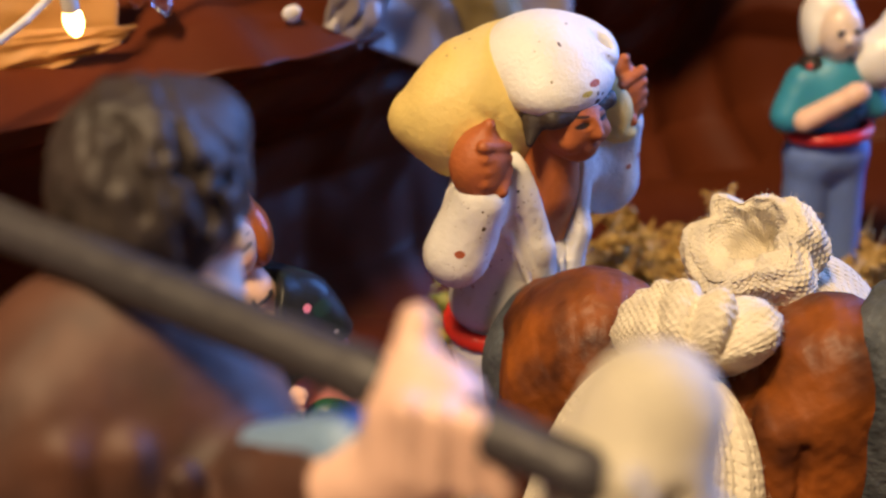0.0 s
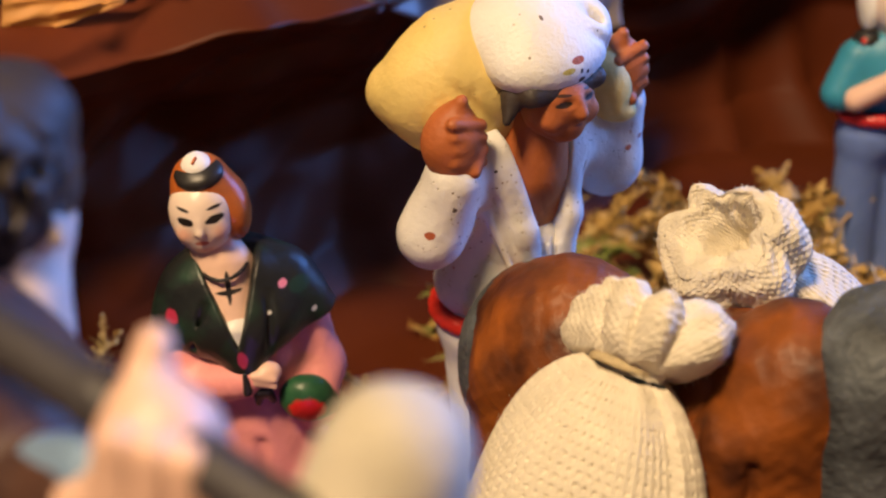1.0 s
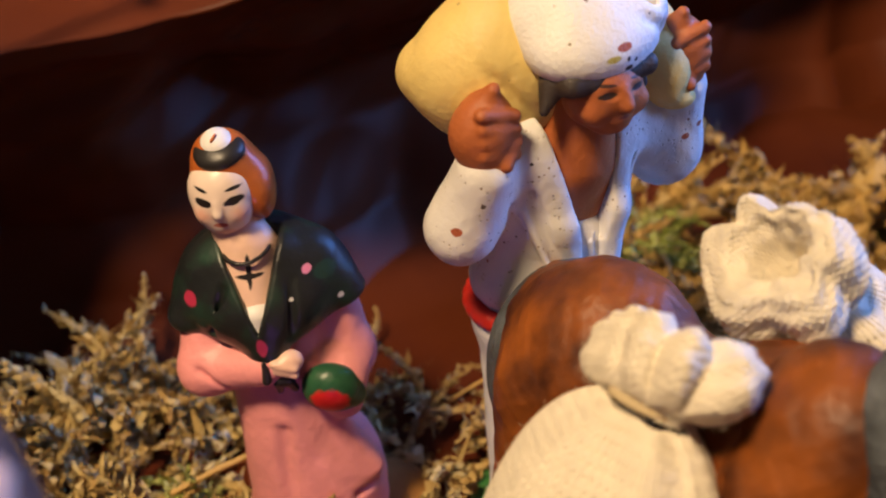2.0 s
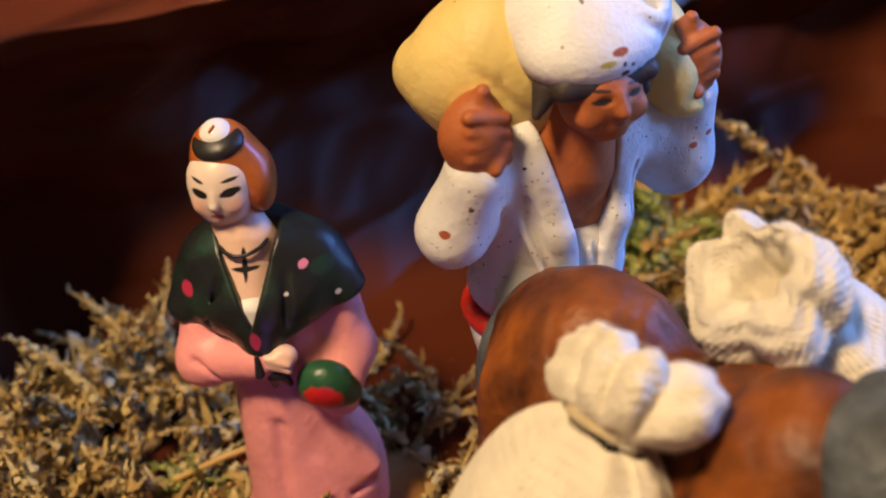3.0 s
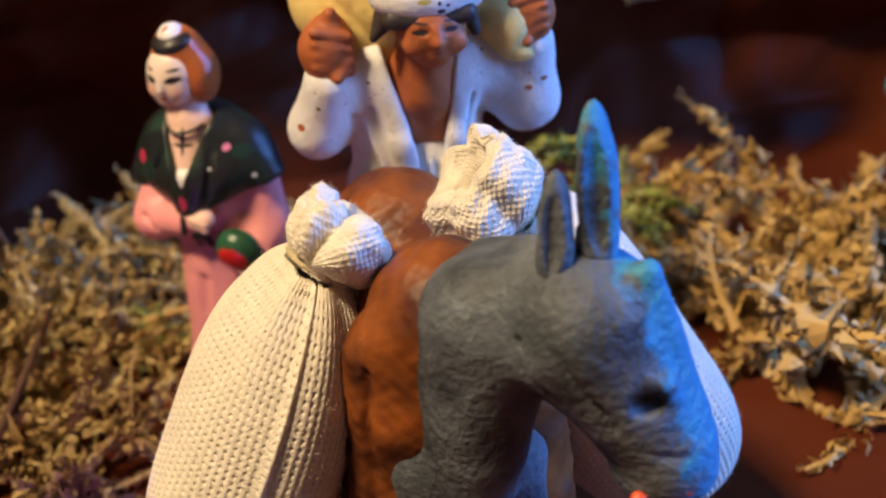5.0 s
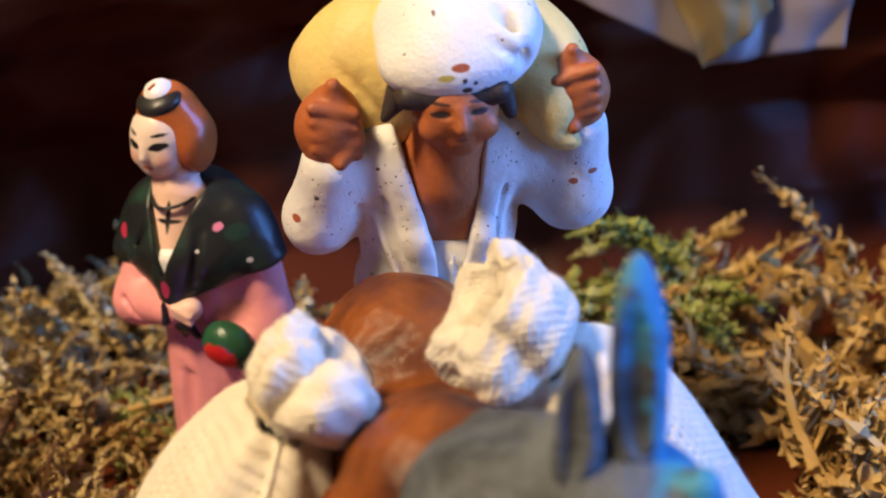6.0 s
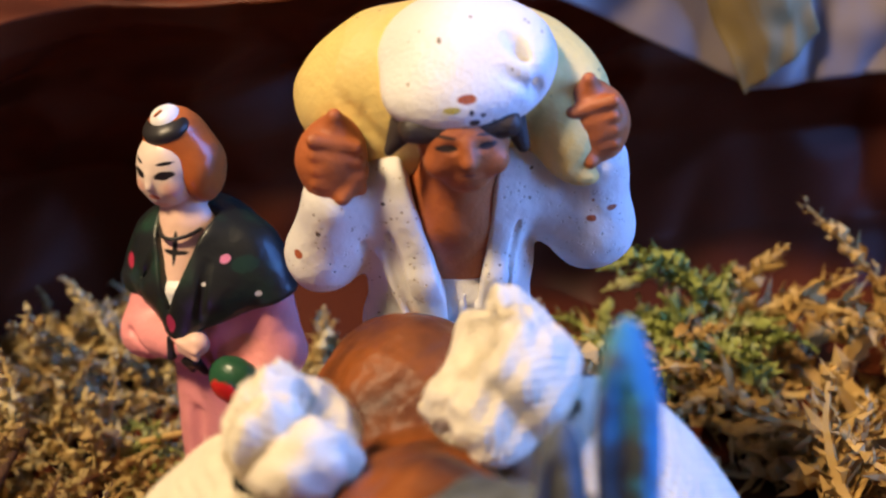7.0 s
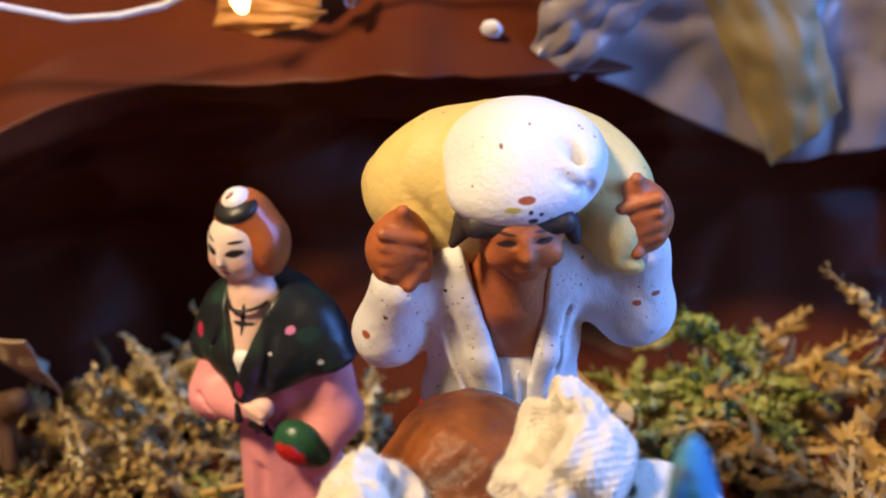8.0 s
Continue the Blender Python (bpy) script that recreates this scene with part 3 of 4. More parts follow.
# ---------- woman in pink with a black shawl ----------
woman_layers = [
    ([cap((2.4, 0, 2), (1.0, 2, 26), 12.4, 10.8), ell((3.6, 0, -2.5), (14.4, 13, 4.6), (0, 4, 0), 3), ell((0, 3, 40), (12.5, 9.5, 13), k=5), ell((10, 1, 7), (8.6, 10, 13), (0, -12, 0), 5),
      cap((-12, 3, 49), (-13.6, -3, 37), 5.0, 5.1, 3), cap((-13.6, -3, 37.5), (-1, -9.0, 40.4), 5.0, 3.6, 2.5),
      cap((12, 4, 50), (14.0, 2, 35), 5.0, 5.4, 3), cap((14.0, 2, 35), (12.5, -6, 29), 5.2, 4.2, 3),
      cap((10, -5, 24), (16.5, -5, 10), 1.6, 2.0, 3), cap((16, -5, 6), (8, -11.2, 5), 0.6, 0.5, 2.2, True), cap((0, -9, 24), (-1, -12.6, 0), 0.6, 0.6, 2.5, True), cap((7, -8.5, 14), (12, -10, 0), 0.9, 1.2, 2), cap((-14, -7.5, 40), (-9, -9, 36), 0.4, 0.3, 1.4, True), cap((15, -3.6, 42), (11, -5.6, 36), 0.5, 0.3, 1.8, True)], paint_pink, 0.55),
    ([ell((-0.5, 4, 52.0), (16.2, 11.8, 10)), ell((-1.2, 4, 60), (10.5, 8.8, 6.0), k=6), cap((-10, 3, 56), (-15.2, 0.5, 48), 5.6, 4.4, 4), cap((10, 4, 56), (14.6, 3, 48), 5.6, 5.0, 4), ell((-0.5, -2.5, 49.5), (11.5, 7.4, 8), k=4), cap((-0.5, -4, 49), (-0.4, -7.6, 43), 5, 3.6, 4),
      wedge(((-18, 0, 46.4), (0.30, 0, 1)), k=1.2), wedge(((18, 0, 48.4), (-0.36, 0, 1)), k=1.2), cap((-7, -6.5, 57), (-10, -6, 48), 0.5, 0.4, 1.6, True), cap((6, -6.5, 58), (5, -9.5, 47), 0.5, 0.4, 1.6, True),
      wedge(((-1.2, 0, 48.6), (-1, 0, -0.37)), ((-1.2, 0, 48.6), (1, 0, -0.37)), ((0, 3, 60), (0, 1, 0)), k=0.7)], paint_black, 0.4),
    ([cap((-2.4, 2.6, 60), (-1.3, -6.1, 47.6), 6.6, 3.4), cap((-1.8, 3, 58), (-4.0, 3.0, 68), 5.4, 4.7, 2)], woman_chest, 0.4),
    ([cap((-1.4, -5.5, 49.8), (-1.3, -6.8, 47.4), 4.1, 2.8)], paint_white, 0.4),
    ([ell((-4.6, 2.2, 73.6), (6.5, 6.2, 7.4), (0, 0, -8)), cap((-5.2, -3.6, 74), (-5.4, -4.2, 71.8), 0.6, 0.9, 1.0), ell((-5.0, 0.8, 68.8), (4.2, 3.8, 3.0), k=2), ell((-7.6, -1.2, 71), (2.2, 2, 2), k=1.5), ell((-2.4, -1.6, 71), (2.2, 2, 2), k=1.5)], woman_face, 0.35),
    ([ell((-3.8, 4.8, 75.8), (6.7, 6.8, 7.4)), ell((-4.1, 4.2, 80.4), (4.7, 4.7, 4.2), k=3), ell((1.8, 4.6, 71.5), (2.8, 5.0, 5.2), k=5), ell((-5.8, -5.6, 71.5), (6.8, 7.6, 7.6), k=0.5, cut=True)], hair_orange, 0.45),
    ([ell((-4.2, 2.6, 81.6), (4.9, 4.7, 2.3), (18, -6, 0))], paint_mark, 0.4),
    ([ell((-4.4, 3.0, 83.0), (3.1, 3.2, 2.4), (20, -6, 0))], paint_white, 0.4), ([cap((-5.0, 0.6, 84.5), (-4.2, 1.6, 85.2), 0.3)], hair_orange, 0.25),
    ([ell((3.0, -10.0, 41.6), (3.4, 2.4, 2.6), (0, -20, 0)), cap((0.6, -11.4, 42.6), (4.6, -12.2, 41.4), 0.9, 0.7, 0.6), cap((0.8, -11.4, 41.0), (4.6, -12.0, 39.9), 0.9, 0.7, 0.6)], paint_skin, 0.4),
    ([ell((10.8, -9.0, 34), (5.8, 4.0, 5.2), (0, 28, 0)), ell((14.6, -7.8, 31), (2.8, 2.4, 2.6), k=2)], paint_green, 0.5),
    ([cap((-1.0, -12.2, 43.6), (-0.8, -12.5, 39.8), 0.5, 1.0), cap((1.2, -10.4, 37.6), (1.0, -9.0, 34.6), 1.2, 0.7), cap((3.0, -10.4, 37.8), (4.0, -9.0, 34.6), 1.2, 0.7), cap((1.0, -10.8, 38.4), (3.2, -10.8, 38.4), 0.9, 0.8)], paint_mark, 0.35),
    ([cap((-2.2 + 5.0 * math.sin(a), 1.7 - 6.9 * math.cos(a), 63.0 - 1.4 * math.cos(a)), (-2.2 + 5.0 * math.sin(a + 0.3), 1.7 - 6.9 * math.cos(a + 0.3), 63.0 - 1.4 * math.cos(a + 0.3)), 0.42, None, 0.1) for a in np.arange(-1.2, 1.1, 0.3)], paint_mark, 0.3),
    ([ell((8, 4, -9.2), (21, 18, 5.0))], base_clay),
    ([ell((1, -11.5, -6.6), (3.2, 3.8, 2.2))], paint_mark, 0.5),
]
figure("woman_figurine", woman_layers, pose(-0.044, 0.230, 0, 0, 0, 16.3), "glossy painted clay woman in pink dress and black shawl", "figurine")

# ---------- donkey with a leather cover ----------
donkey_layers = [
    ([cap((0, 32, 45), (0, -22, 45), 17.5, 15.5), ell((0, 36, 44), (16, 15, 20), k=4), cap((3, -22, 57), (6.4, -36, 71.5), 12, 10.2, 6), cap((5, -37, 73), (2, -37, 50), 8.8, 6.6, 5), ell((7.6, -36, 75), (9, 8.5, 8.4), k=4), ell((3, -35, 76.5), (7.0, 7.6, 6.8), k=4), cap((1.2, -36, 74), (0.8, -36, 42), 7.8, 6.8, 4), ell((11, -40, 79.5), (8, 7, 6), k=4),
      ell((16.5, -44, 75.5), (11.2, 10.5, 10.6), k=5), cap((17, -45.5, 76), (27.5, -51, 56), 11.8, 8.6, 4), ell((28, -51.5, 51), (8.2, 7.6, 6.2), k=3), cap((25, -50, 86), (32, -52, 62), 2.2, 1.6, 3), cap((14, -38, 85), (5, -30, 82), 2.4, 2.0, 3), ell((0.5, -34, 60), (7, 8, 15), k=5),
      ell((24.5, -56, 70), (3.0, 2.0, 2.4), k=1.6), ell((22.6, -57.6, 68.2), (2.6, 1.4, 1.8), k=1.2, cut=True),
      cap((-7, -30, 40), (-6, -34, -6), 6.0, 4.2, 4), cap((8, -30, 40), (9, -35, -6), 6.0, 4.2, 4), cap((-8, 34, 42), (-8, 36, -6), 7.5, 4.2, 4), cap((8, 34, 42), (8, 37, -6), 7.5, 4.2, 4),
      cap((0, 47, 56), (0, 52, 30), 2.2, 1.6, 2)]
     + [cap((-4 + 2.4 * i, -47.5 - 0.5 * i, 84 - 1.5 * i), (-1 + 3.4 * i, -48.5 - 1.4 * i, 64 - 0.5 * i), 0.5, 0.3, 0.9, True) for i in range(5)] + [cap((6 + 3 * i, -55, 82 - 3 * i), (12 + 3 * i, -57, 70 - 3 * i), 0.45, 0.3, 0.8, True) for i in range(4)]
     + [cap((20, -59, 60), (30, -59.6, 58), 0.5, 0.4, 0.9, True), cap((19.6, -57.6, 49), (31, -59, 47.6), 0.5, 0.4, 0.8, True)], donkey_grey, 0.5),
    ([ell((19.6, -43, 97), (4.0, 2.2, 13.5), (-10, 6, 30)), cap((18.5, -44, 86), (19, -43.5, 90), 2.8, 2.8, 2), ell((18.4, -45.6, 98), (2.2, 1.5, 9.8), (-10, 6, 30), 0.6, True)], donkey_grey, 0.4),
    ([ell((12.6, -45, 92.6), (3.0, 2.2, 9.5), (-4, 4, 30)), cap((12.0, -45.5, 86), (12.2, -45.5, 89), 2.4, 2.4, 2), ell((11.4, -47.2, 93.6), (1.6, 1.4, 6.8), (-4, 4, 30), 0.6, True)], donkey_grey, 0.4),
    ([ell((28.6, -58.4, 51.6), (1.9, 1.2, 1.6))], nostril_red, 0.35),
    ([ell((21.6, -57.4, 50.4), (1.5, 1.2, 1.3))], nostril_red, 0.35),
]
DONKEY = pose(0.042, 0.199, 0, 0, 0, 44.4)
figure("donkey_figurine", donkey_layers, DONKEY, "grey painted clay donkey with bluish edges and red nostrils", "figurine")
cover = thing("saddle_cover", DONKEY, "brown leather cover draped over the donkey's back", "saddle cover")
part("blanket", [(*shape([ell((-1, 26, 44), (18.6, 21, 25.5)), cap((0, 22, 43), (0, -14, 45), 18.5, 18), ell((0, 40, 42), (15, 11, 20), k=4), cap((-1, -8, 50), (-1, -15, 61), 17, 14, 6),
                           cap((-14, 30, 50), (-17.5, 32, 26), 5, 4, 5), cap((14, 30, 50), (17.5, 32, 26), 5, 4, 5), cap((-15, -12, 52), (-17.5, -14, 24), 4.4, 4.0, 5), cap((15, -12, 52), (17.5, -14, 24), 4.4, 4.0, 5),
                           ell((-6, 14, 66), (10, 1.6, 1.6), (0, -15, 12), 2.0, True), ell((7, 8, 63), (9, 1.6, 1.4), (0, 15, -10), 2.0, True), cap((-18, 30, 62), (-10, 12, 66), 0.5, 0.4, 1.6, True), cap((-20, 20, 56), (-21, 24, 38), 0.6, 0.5, 2.0, True),
                           ell((0, 0, 6), (70, 90, 13), k=2, cut=True)], 0.5, 0.3), leather)], cover)
part("collar", [(*shape([cap((-1, -21, 54), (-1, -25, 68), 16.5, 13.2), cap((-13, -23, 62), (-16.4, -23, 24), 5.4, 4.8, 5), cap((13, -23, 62), (16.4, -23, 24), 5.4, 4.8, 5), cap((-8, -26, 64), (-11, -27, 22), 6.0, 5.0, 5), cap((9, -26, 64), (12, -27, 22), 6.0, 5.0, 5), cap((-15.6, -29, 62), (-17.4, -29.5, 24), 0.6, 0.5, 1.8, True), cap((-17, -19, 64), (-21, -20, 30), 0.6, 0.5, 1.5, True),
                         cap((-3, -18, 80), (-9, -27, 81), 0.5, 0.4, 1.6, True), wedge(((0, 0, 18), (0, 0, 1)), k=2)], 0.5, 0.3), leather)], cover, "dark brown thick leather front roll of the cover")


# ---------- knitted sacks ----------
def knit_sack(name, tie, foot, wide, flat, across, mouth, turn, stretch, fill, pleats, hollow, label):
    """A knitted sack: body from tie to foot, gathered neck with its open mouth above the twine. Metres."""
    tie, foot, mouth = Vector(tie), Vector(foot), Vector(mouth)
    ob = thing(name, Matrix.Translation(tie), label, "sack", "sacks on the donkey")
    along = foot - tie
    axis = along.normalized()
    b = Vector(across)
    b = (b - axis * b.dot(axis)).normalized()
    c = axis.cross(b)
    nu, nv, cols, rows = 476, 336, 68, 48
    u, v = np.meshgrid(np.arange(nu) / nu * 2 * math.pi, np.arange(nv) / (nv - 1), indexing="ij")
    prof = np.sqrt(np.clip(1 - np.abs((v - 0.49) / 0.51) ** 2.9, 0, 1)) * (0.96 + 0.08 * v)
    prof = np.maximum(prof, 0.26 * (v < 0.1))
    prof[:, -1] = 0.0
    fold = 1 + 0.09 * np.cos(7 * u + 1) * np.exp(-v * 9) + 0.03 * np.cos(3 * u + 4 * v)
    hole = np.clip(np.cos(u * cols + 0.6 * np.sin(v * 9)), 0, 1) ** 2.5 * np.clip(np.cos(v * rows * 2 * math.pi + 0.5 * np.sin(3 * u)), 0, 1) ** 2.5
    hole *= 0.75 + 0.25 * np.sin(5 * u + 9 * v)
    rib = 0.5 + 0.5 * np.cos(u * cols + math.pi)
    seam = np.exp(-((np.mod(u - turn - 2.6, 2 * math.pi) - math.pi) / 0.05) ** 2)
    d = 0.00012 * rib - 0.0013 * hole + 0.0011 * seam
    x, y = (wide * prof * fold + d) * np.cos(u), (flat * prof * fold + d) * np.sin(u)
    z = v * along.length
    P = x[..., None] * np.array(b) + y[..., None] * np.array(c) + z[..., None] * np.array(axis)
    sag = 0.004 * np.sin(math.pi * v)
    P[..., 2] -= sag
    part("body", [(P.reshape(-1, 3), grid_faces(nu, nv, True), knit)], ob, scale=1.0)
    # the gathered mouth: pleated cloth flaring out of the twine, rolled over its rim and down into a hollow
    m = mouth - tie
    ma = m.normalized()
    mb = (b - ma * b.dot(ma)).normalized()
    mc = ma.cross(mb)
    R = m.length
    rng = np.random.default_rng(int(turn * 100))
    prof_r = np.array([0.46, 0.52, 0.80, 1.00, 1.06, 1.02, 0.88, 0.64, 0.42, 0.28, 0.2, 0.12, 0.0]) + hollow * np.array([0, 0, 0, 0, 0, 0.02, 0.06, 0.12, 0.16, 0.16, 0.12, 0.06, 0])
    prof_z = np.array([-0.12, 0.02, 0.10, 0.30, 0.60, 0.88, 1.08, 1.16, 1.10, 0.88, 0.50, 0.18, 0.12])
    nu, nv = 400, 240
    u, w = np.meshgrid(np.arange(nu) / nu * 2 * math.pi, np.linspace(0, len(prof_r) - 1, nv), indexing="ij")
    i0 = np.clip(w.astype(int), 0, len(prof_r) - 2)
    ft = w - i0

    def smooth(tab):
        """Catmull-Rom through the profile's knots."""
        p0, p1, p2, p3 = tab[np.maximum(i0 - 1, 0)], tab[i0], tab[i0 + 1], tab[np.minimum(i0 + 2, len(tab) - 1)]
        return 0.5 * (2 * p1 + (p2 - p0) * ft + (2 * p0 - 5 * p1 + 4 * p2 - p3) * ft ** 2 + (3 * p1 - p0 - 3 * p2 + p3) * ft ** 3)
    pr, pz = np.maximum(smooth(prof_r), 0), smooth(prof_z)
    bend = u + 0.3 * np.sin(u + turn) + 0.2 * np.sin(2 * u + 3 * turn) + 0.12 * np.sin(3 * u + 5 * turn) + 0.10 * np.sin(w * 0.9 + 2 * u)
    pleat = np.sqrt(np.sin(pleats * bend * 0.5 + turn) ** 2 + 0.03) - 0.62
    pleat = pleat * (0.75 + 0.4 * np.sin(2 * u + turn * 4))
    rim = np.exp(-((w - 5.2) / 2.9) ** 2)
    inner = np.clip((w - 6) / 3, 0, 1)
    swell = 0.16 * np.cos(u - turn * 1.7) + 0.12 * np.cos(2 * u + turn * 2.3)
    rr = pr * (1 + ((0.24 + 0.2 * np.exp(-((w - 3) / 1.8) ** 2)) * pleat + swell) * (0.35 + 0.65 * rim))
    zz = pz + rim * (0.30 * pleat * (0.4 + 0.6 * np.cos(u + turn)) + 0.12 * np.cos(u + 2.1 * turn) + 0.08 * np.cos(3 * u - turn))
    off = 0.14 * inner
    crumple = 0.034 * np.sin(5 * u + 2.3 * w + turn) * np.sin(1.9 * w - 3 * u) + 0.016 * np.sin(9 * u - 1.7 * w + 2 * turn) * np.sin(2.6 * w + turn)
    zz = zz + crumple * np.clip(w / 2, 0, 1)
    knots = crumple + 0.022 * np.clip(np.sin(u * 44 + 0.4 * np.sin(w * 3)), -0.6, 1) * np.clip(np.sin(w * 2 * math.pi * 2.2 + 0.5 * np.sin(3 * u)), -0.6, 1)
    rr = rr + knots * np.clip(pr * 1.5, 0, 1) * np.where(w > 6.5, -1, 1)
    X, Y = (rr * np.cos(u) * stretch + off * math.cos(turn)) * R, (rr * np.sin(u) * fill + off * math.sin(turn)) * R
    v = (X[..., None] * np.array(mb) + Y[..., None] * np.array(mc) + (zz * R)[..., None] * np.array(ma)).reshape(-1, 3) * 1000
    f = grid_faces(nu, nv, True)
    part("gathered_mouth", [(v, f, knit)], ob)
    # twine
    loops = []
    for k in range(3):
        pts = [np.array(mb) * math.cos(q) * 0.56 * R + np.array(mc) * math.sin(q) * 0.56 * R + np.array(ma) * (0.0006 * k + 0.0004 * math.sin(2 * q + k)) for q in np.arange(0, 6.5, 0.25)]
        loops += [cap(p * 1000, q * 1000, 0.5, None, 0.2) for p, q in zip(pts, pts[1:])]
    end = np.array(b) * 0.5 * R
    loops += [cap(end * 1000, end * 1000 + np.array((2, -1, -4)), 0.45, None, 0.2), cap(end * 1000 + np.array((2, -1, -4)), end * 1000 + np.array((3, -1.5, -9)), 0.45, 0.3, 0.2)]
    part("twine", [(*sculpt(loops, 0.35), twine)], ob, "beige twine")
    # stray fibres that stand off the wool
    fv, ff = [], []
    rng = np.random.default_rng(int(turn * 10))
    for child in list(ob.children)[:2]:
        co = np.empty(len(child.data.vertices) * 3, np.float32)
        no = np.empty_like(co)
        child.data.vertices.foreach_get("co", co)
        child.data.vertices.foreach_get("normal", no)
        co, no = co.reshape(-1, 3), no.reshape(-1, 3)
        for k in rng.integers(0, len(co), 2600):
            dirn = no[k] + rng.normal(0, 0.7, 3)
            dirn *= rng.uniform(0.0004, 0.0014) / np.linalg.norm(dirn)
            w = np.cross(dirn, rng.normal(0, 1, 3))
            w *= 0.000022 / (np.linalg.norm(w) + 1e-12)
            mid, o = co[k] + dirn * 0.6 + rng.normal(0, 0.00012, 3), len(fv)
            fv += [co[k] - w, co[k] + w, mid + w, mid - w, co[k] + dirn]
            ff += [(o, o + 1, o + 2), (o, o + 2, o + 3), (o + 3, o + 2, o + 4)]
    me = bpy.data.meshes.new("fuzz")
    me.from_pydata([tuple(q) for q in fv], [], ff)
    me.materials.append(knit)
    fuzz = new("fuzz", me)
    fuzz.parent = ob
    tagged(fuzz, kind="stuff")
    return ob


knit_sack("knitted_sack", (0.0330, 0.1790, 0.0715), (0.0108, 0.1575, 0.006), 0.0218, 0.0164, (0.70, -0.715, 0), (0.0358, 0.1850, 0.0790), 0.7, 1.32, 0.9, 6, 0.0, "cream knitted sack tied with twine on the donkey's flank")
knit_sack("knitted_sack", (0.0560, 0.2080, 0.0730), (0.0825, 0.2325, 0.004), 0.0200, 0.0185, (0.70, -0.715, 0), (0.0500, 0.2040, 0.0815), 2.3, 1.0, 0.95, 5, 1.0, "cream knitted sack with open gathered mouth on the donkey")

# ---------- shepherd close to the viewer ----------
def curls(c, r, count):
    """Small wavy locks laid over an oval head."""
    rng = np.random.default_rng(12)
    out = []
    for _ in range(count):
        d = rng.normal(0, 1, 3)
        d /= np.linalg.norm(d)
        q = np.array(c) + d * np.array(r) * 1.02
        t = np.array((rng.normal(0, 0.35), rng.normal(0, 0.35), 1.0))
        t -= d * t.dot(d)
        t /= np.linalg.norm(t) + 1e-6
        out.append(cap(q - t * 2.6, q + t * 2.6, 0.7, 0.5, 0.9))
    return out


shepherd_layers = [
    ([ell((-33, 126, 129), (8.8, 9.6, 11)), ell((-36, 124, 131), (8, 9, 10), k=4), ell((-30, 128, 135), (7, 7, 6), k=3)] + curls((-34, 125, 130.4), (9.6, 10.2, 11.0), 190), dark_hair, 0.5),
    ([ell((-30, 125, 125.5), (5.6, 7, 8.4)), cap((-24.6, 122, 126), (-24.2, 121.5, 124.4), 1.2, 0.9, 1), cap((-30, 122, 118), (-31, 120, 110), 5, 6, 2)], paint_face),
    ([ell((-38, 113, 98), (20, 15, 29)), cap((-40, 113, 80), (-38, 115, 8), 17, 20, 6), ell((-46, 105, 106), (10, 9, 16), (0, 20, 0), 5), cap((-24, 104, 104), (-13, 96, 112), 7, 5.5, 4)] + [cap((-50 + 5.5 * i, 100 - 0.6 * i + 2 * (i % 2), 116 - i), (-52 + 6.5 * i, 97 + 2 * (i % 2), 70), 1.8, 2.4, 2.2) for i in range(6)], cloak_brown),
    ([cap((-22, 104, 109), (-12, 95.5, 116), 3.8, 3.6)], sleeve_blue),
    ([ell((-4.6, 91.5, 121.5), (5.4, 5, 6)), cap((-6, 93, 125), (-5, 95, 129), 2.2, 1.6, 1.5), cap((-6, 90, 117), (-12, 94, 113), 4, 4.4, 3)] + [cap((-6 + 2.6 * i, 87.5, 125 - 0.8 * i), (-6.4 + 2.6 * i, 87, 119 - 0.8 * i), 1.6, 1.4, 0.6) for i in range(4)], paint_skin, 0.5),
    ([cap((-75, 134, 134), (-10, 94, 124.5), 2.6), cap((-10, 94, 124.5), (8, 84, 120.5), 2.5, 2.4)], staff_dark),
    ([ell((14.2, 90, 121.5), (6.2, 6.0, 6.8), (0, 20, 0)), ell((12, 87, 115), (7.2, 6.6, 6.8), k=4), cap((7, 85, 108), (20, 86, 110), 5, 4, 4), cap((8, 81.5, 120), (7, 80, 108), 1.4, 1.0, 1.2, True), cap((15, 82.5, 118), (16, 80, 107), 1.2, 1.0, 1.2, True), cap((11, 82, 121), (12, 80, 110), 1.4, 1.2, 1.5)], felt_grey),
    ([ell((19, 89, 106), (11, 9, 2.4), (0, 10, 0))], felt_pale),
    ([cap((-40, 113, 8), (-38, 115, -6), 19, 21)], base_clay),
]
figure("shepherd_figurine", shepherd_layers, Matrix.Identity(4), "painted clay shepherd in brown cloak holding staff and hat", "figurine")

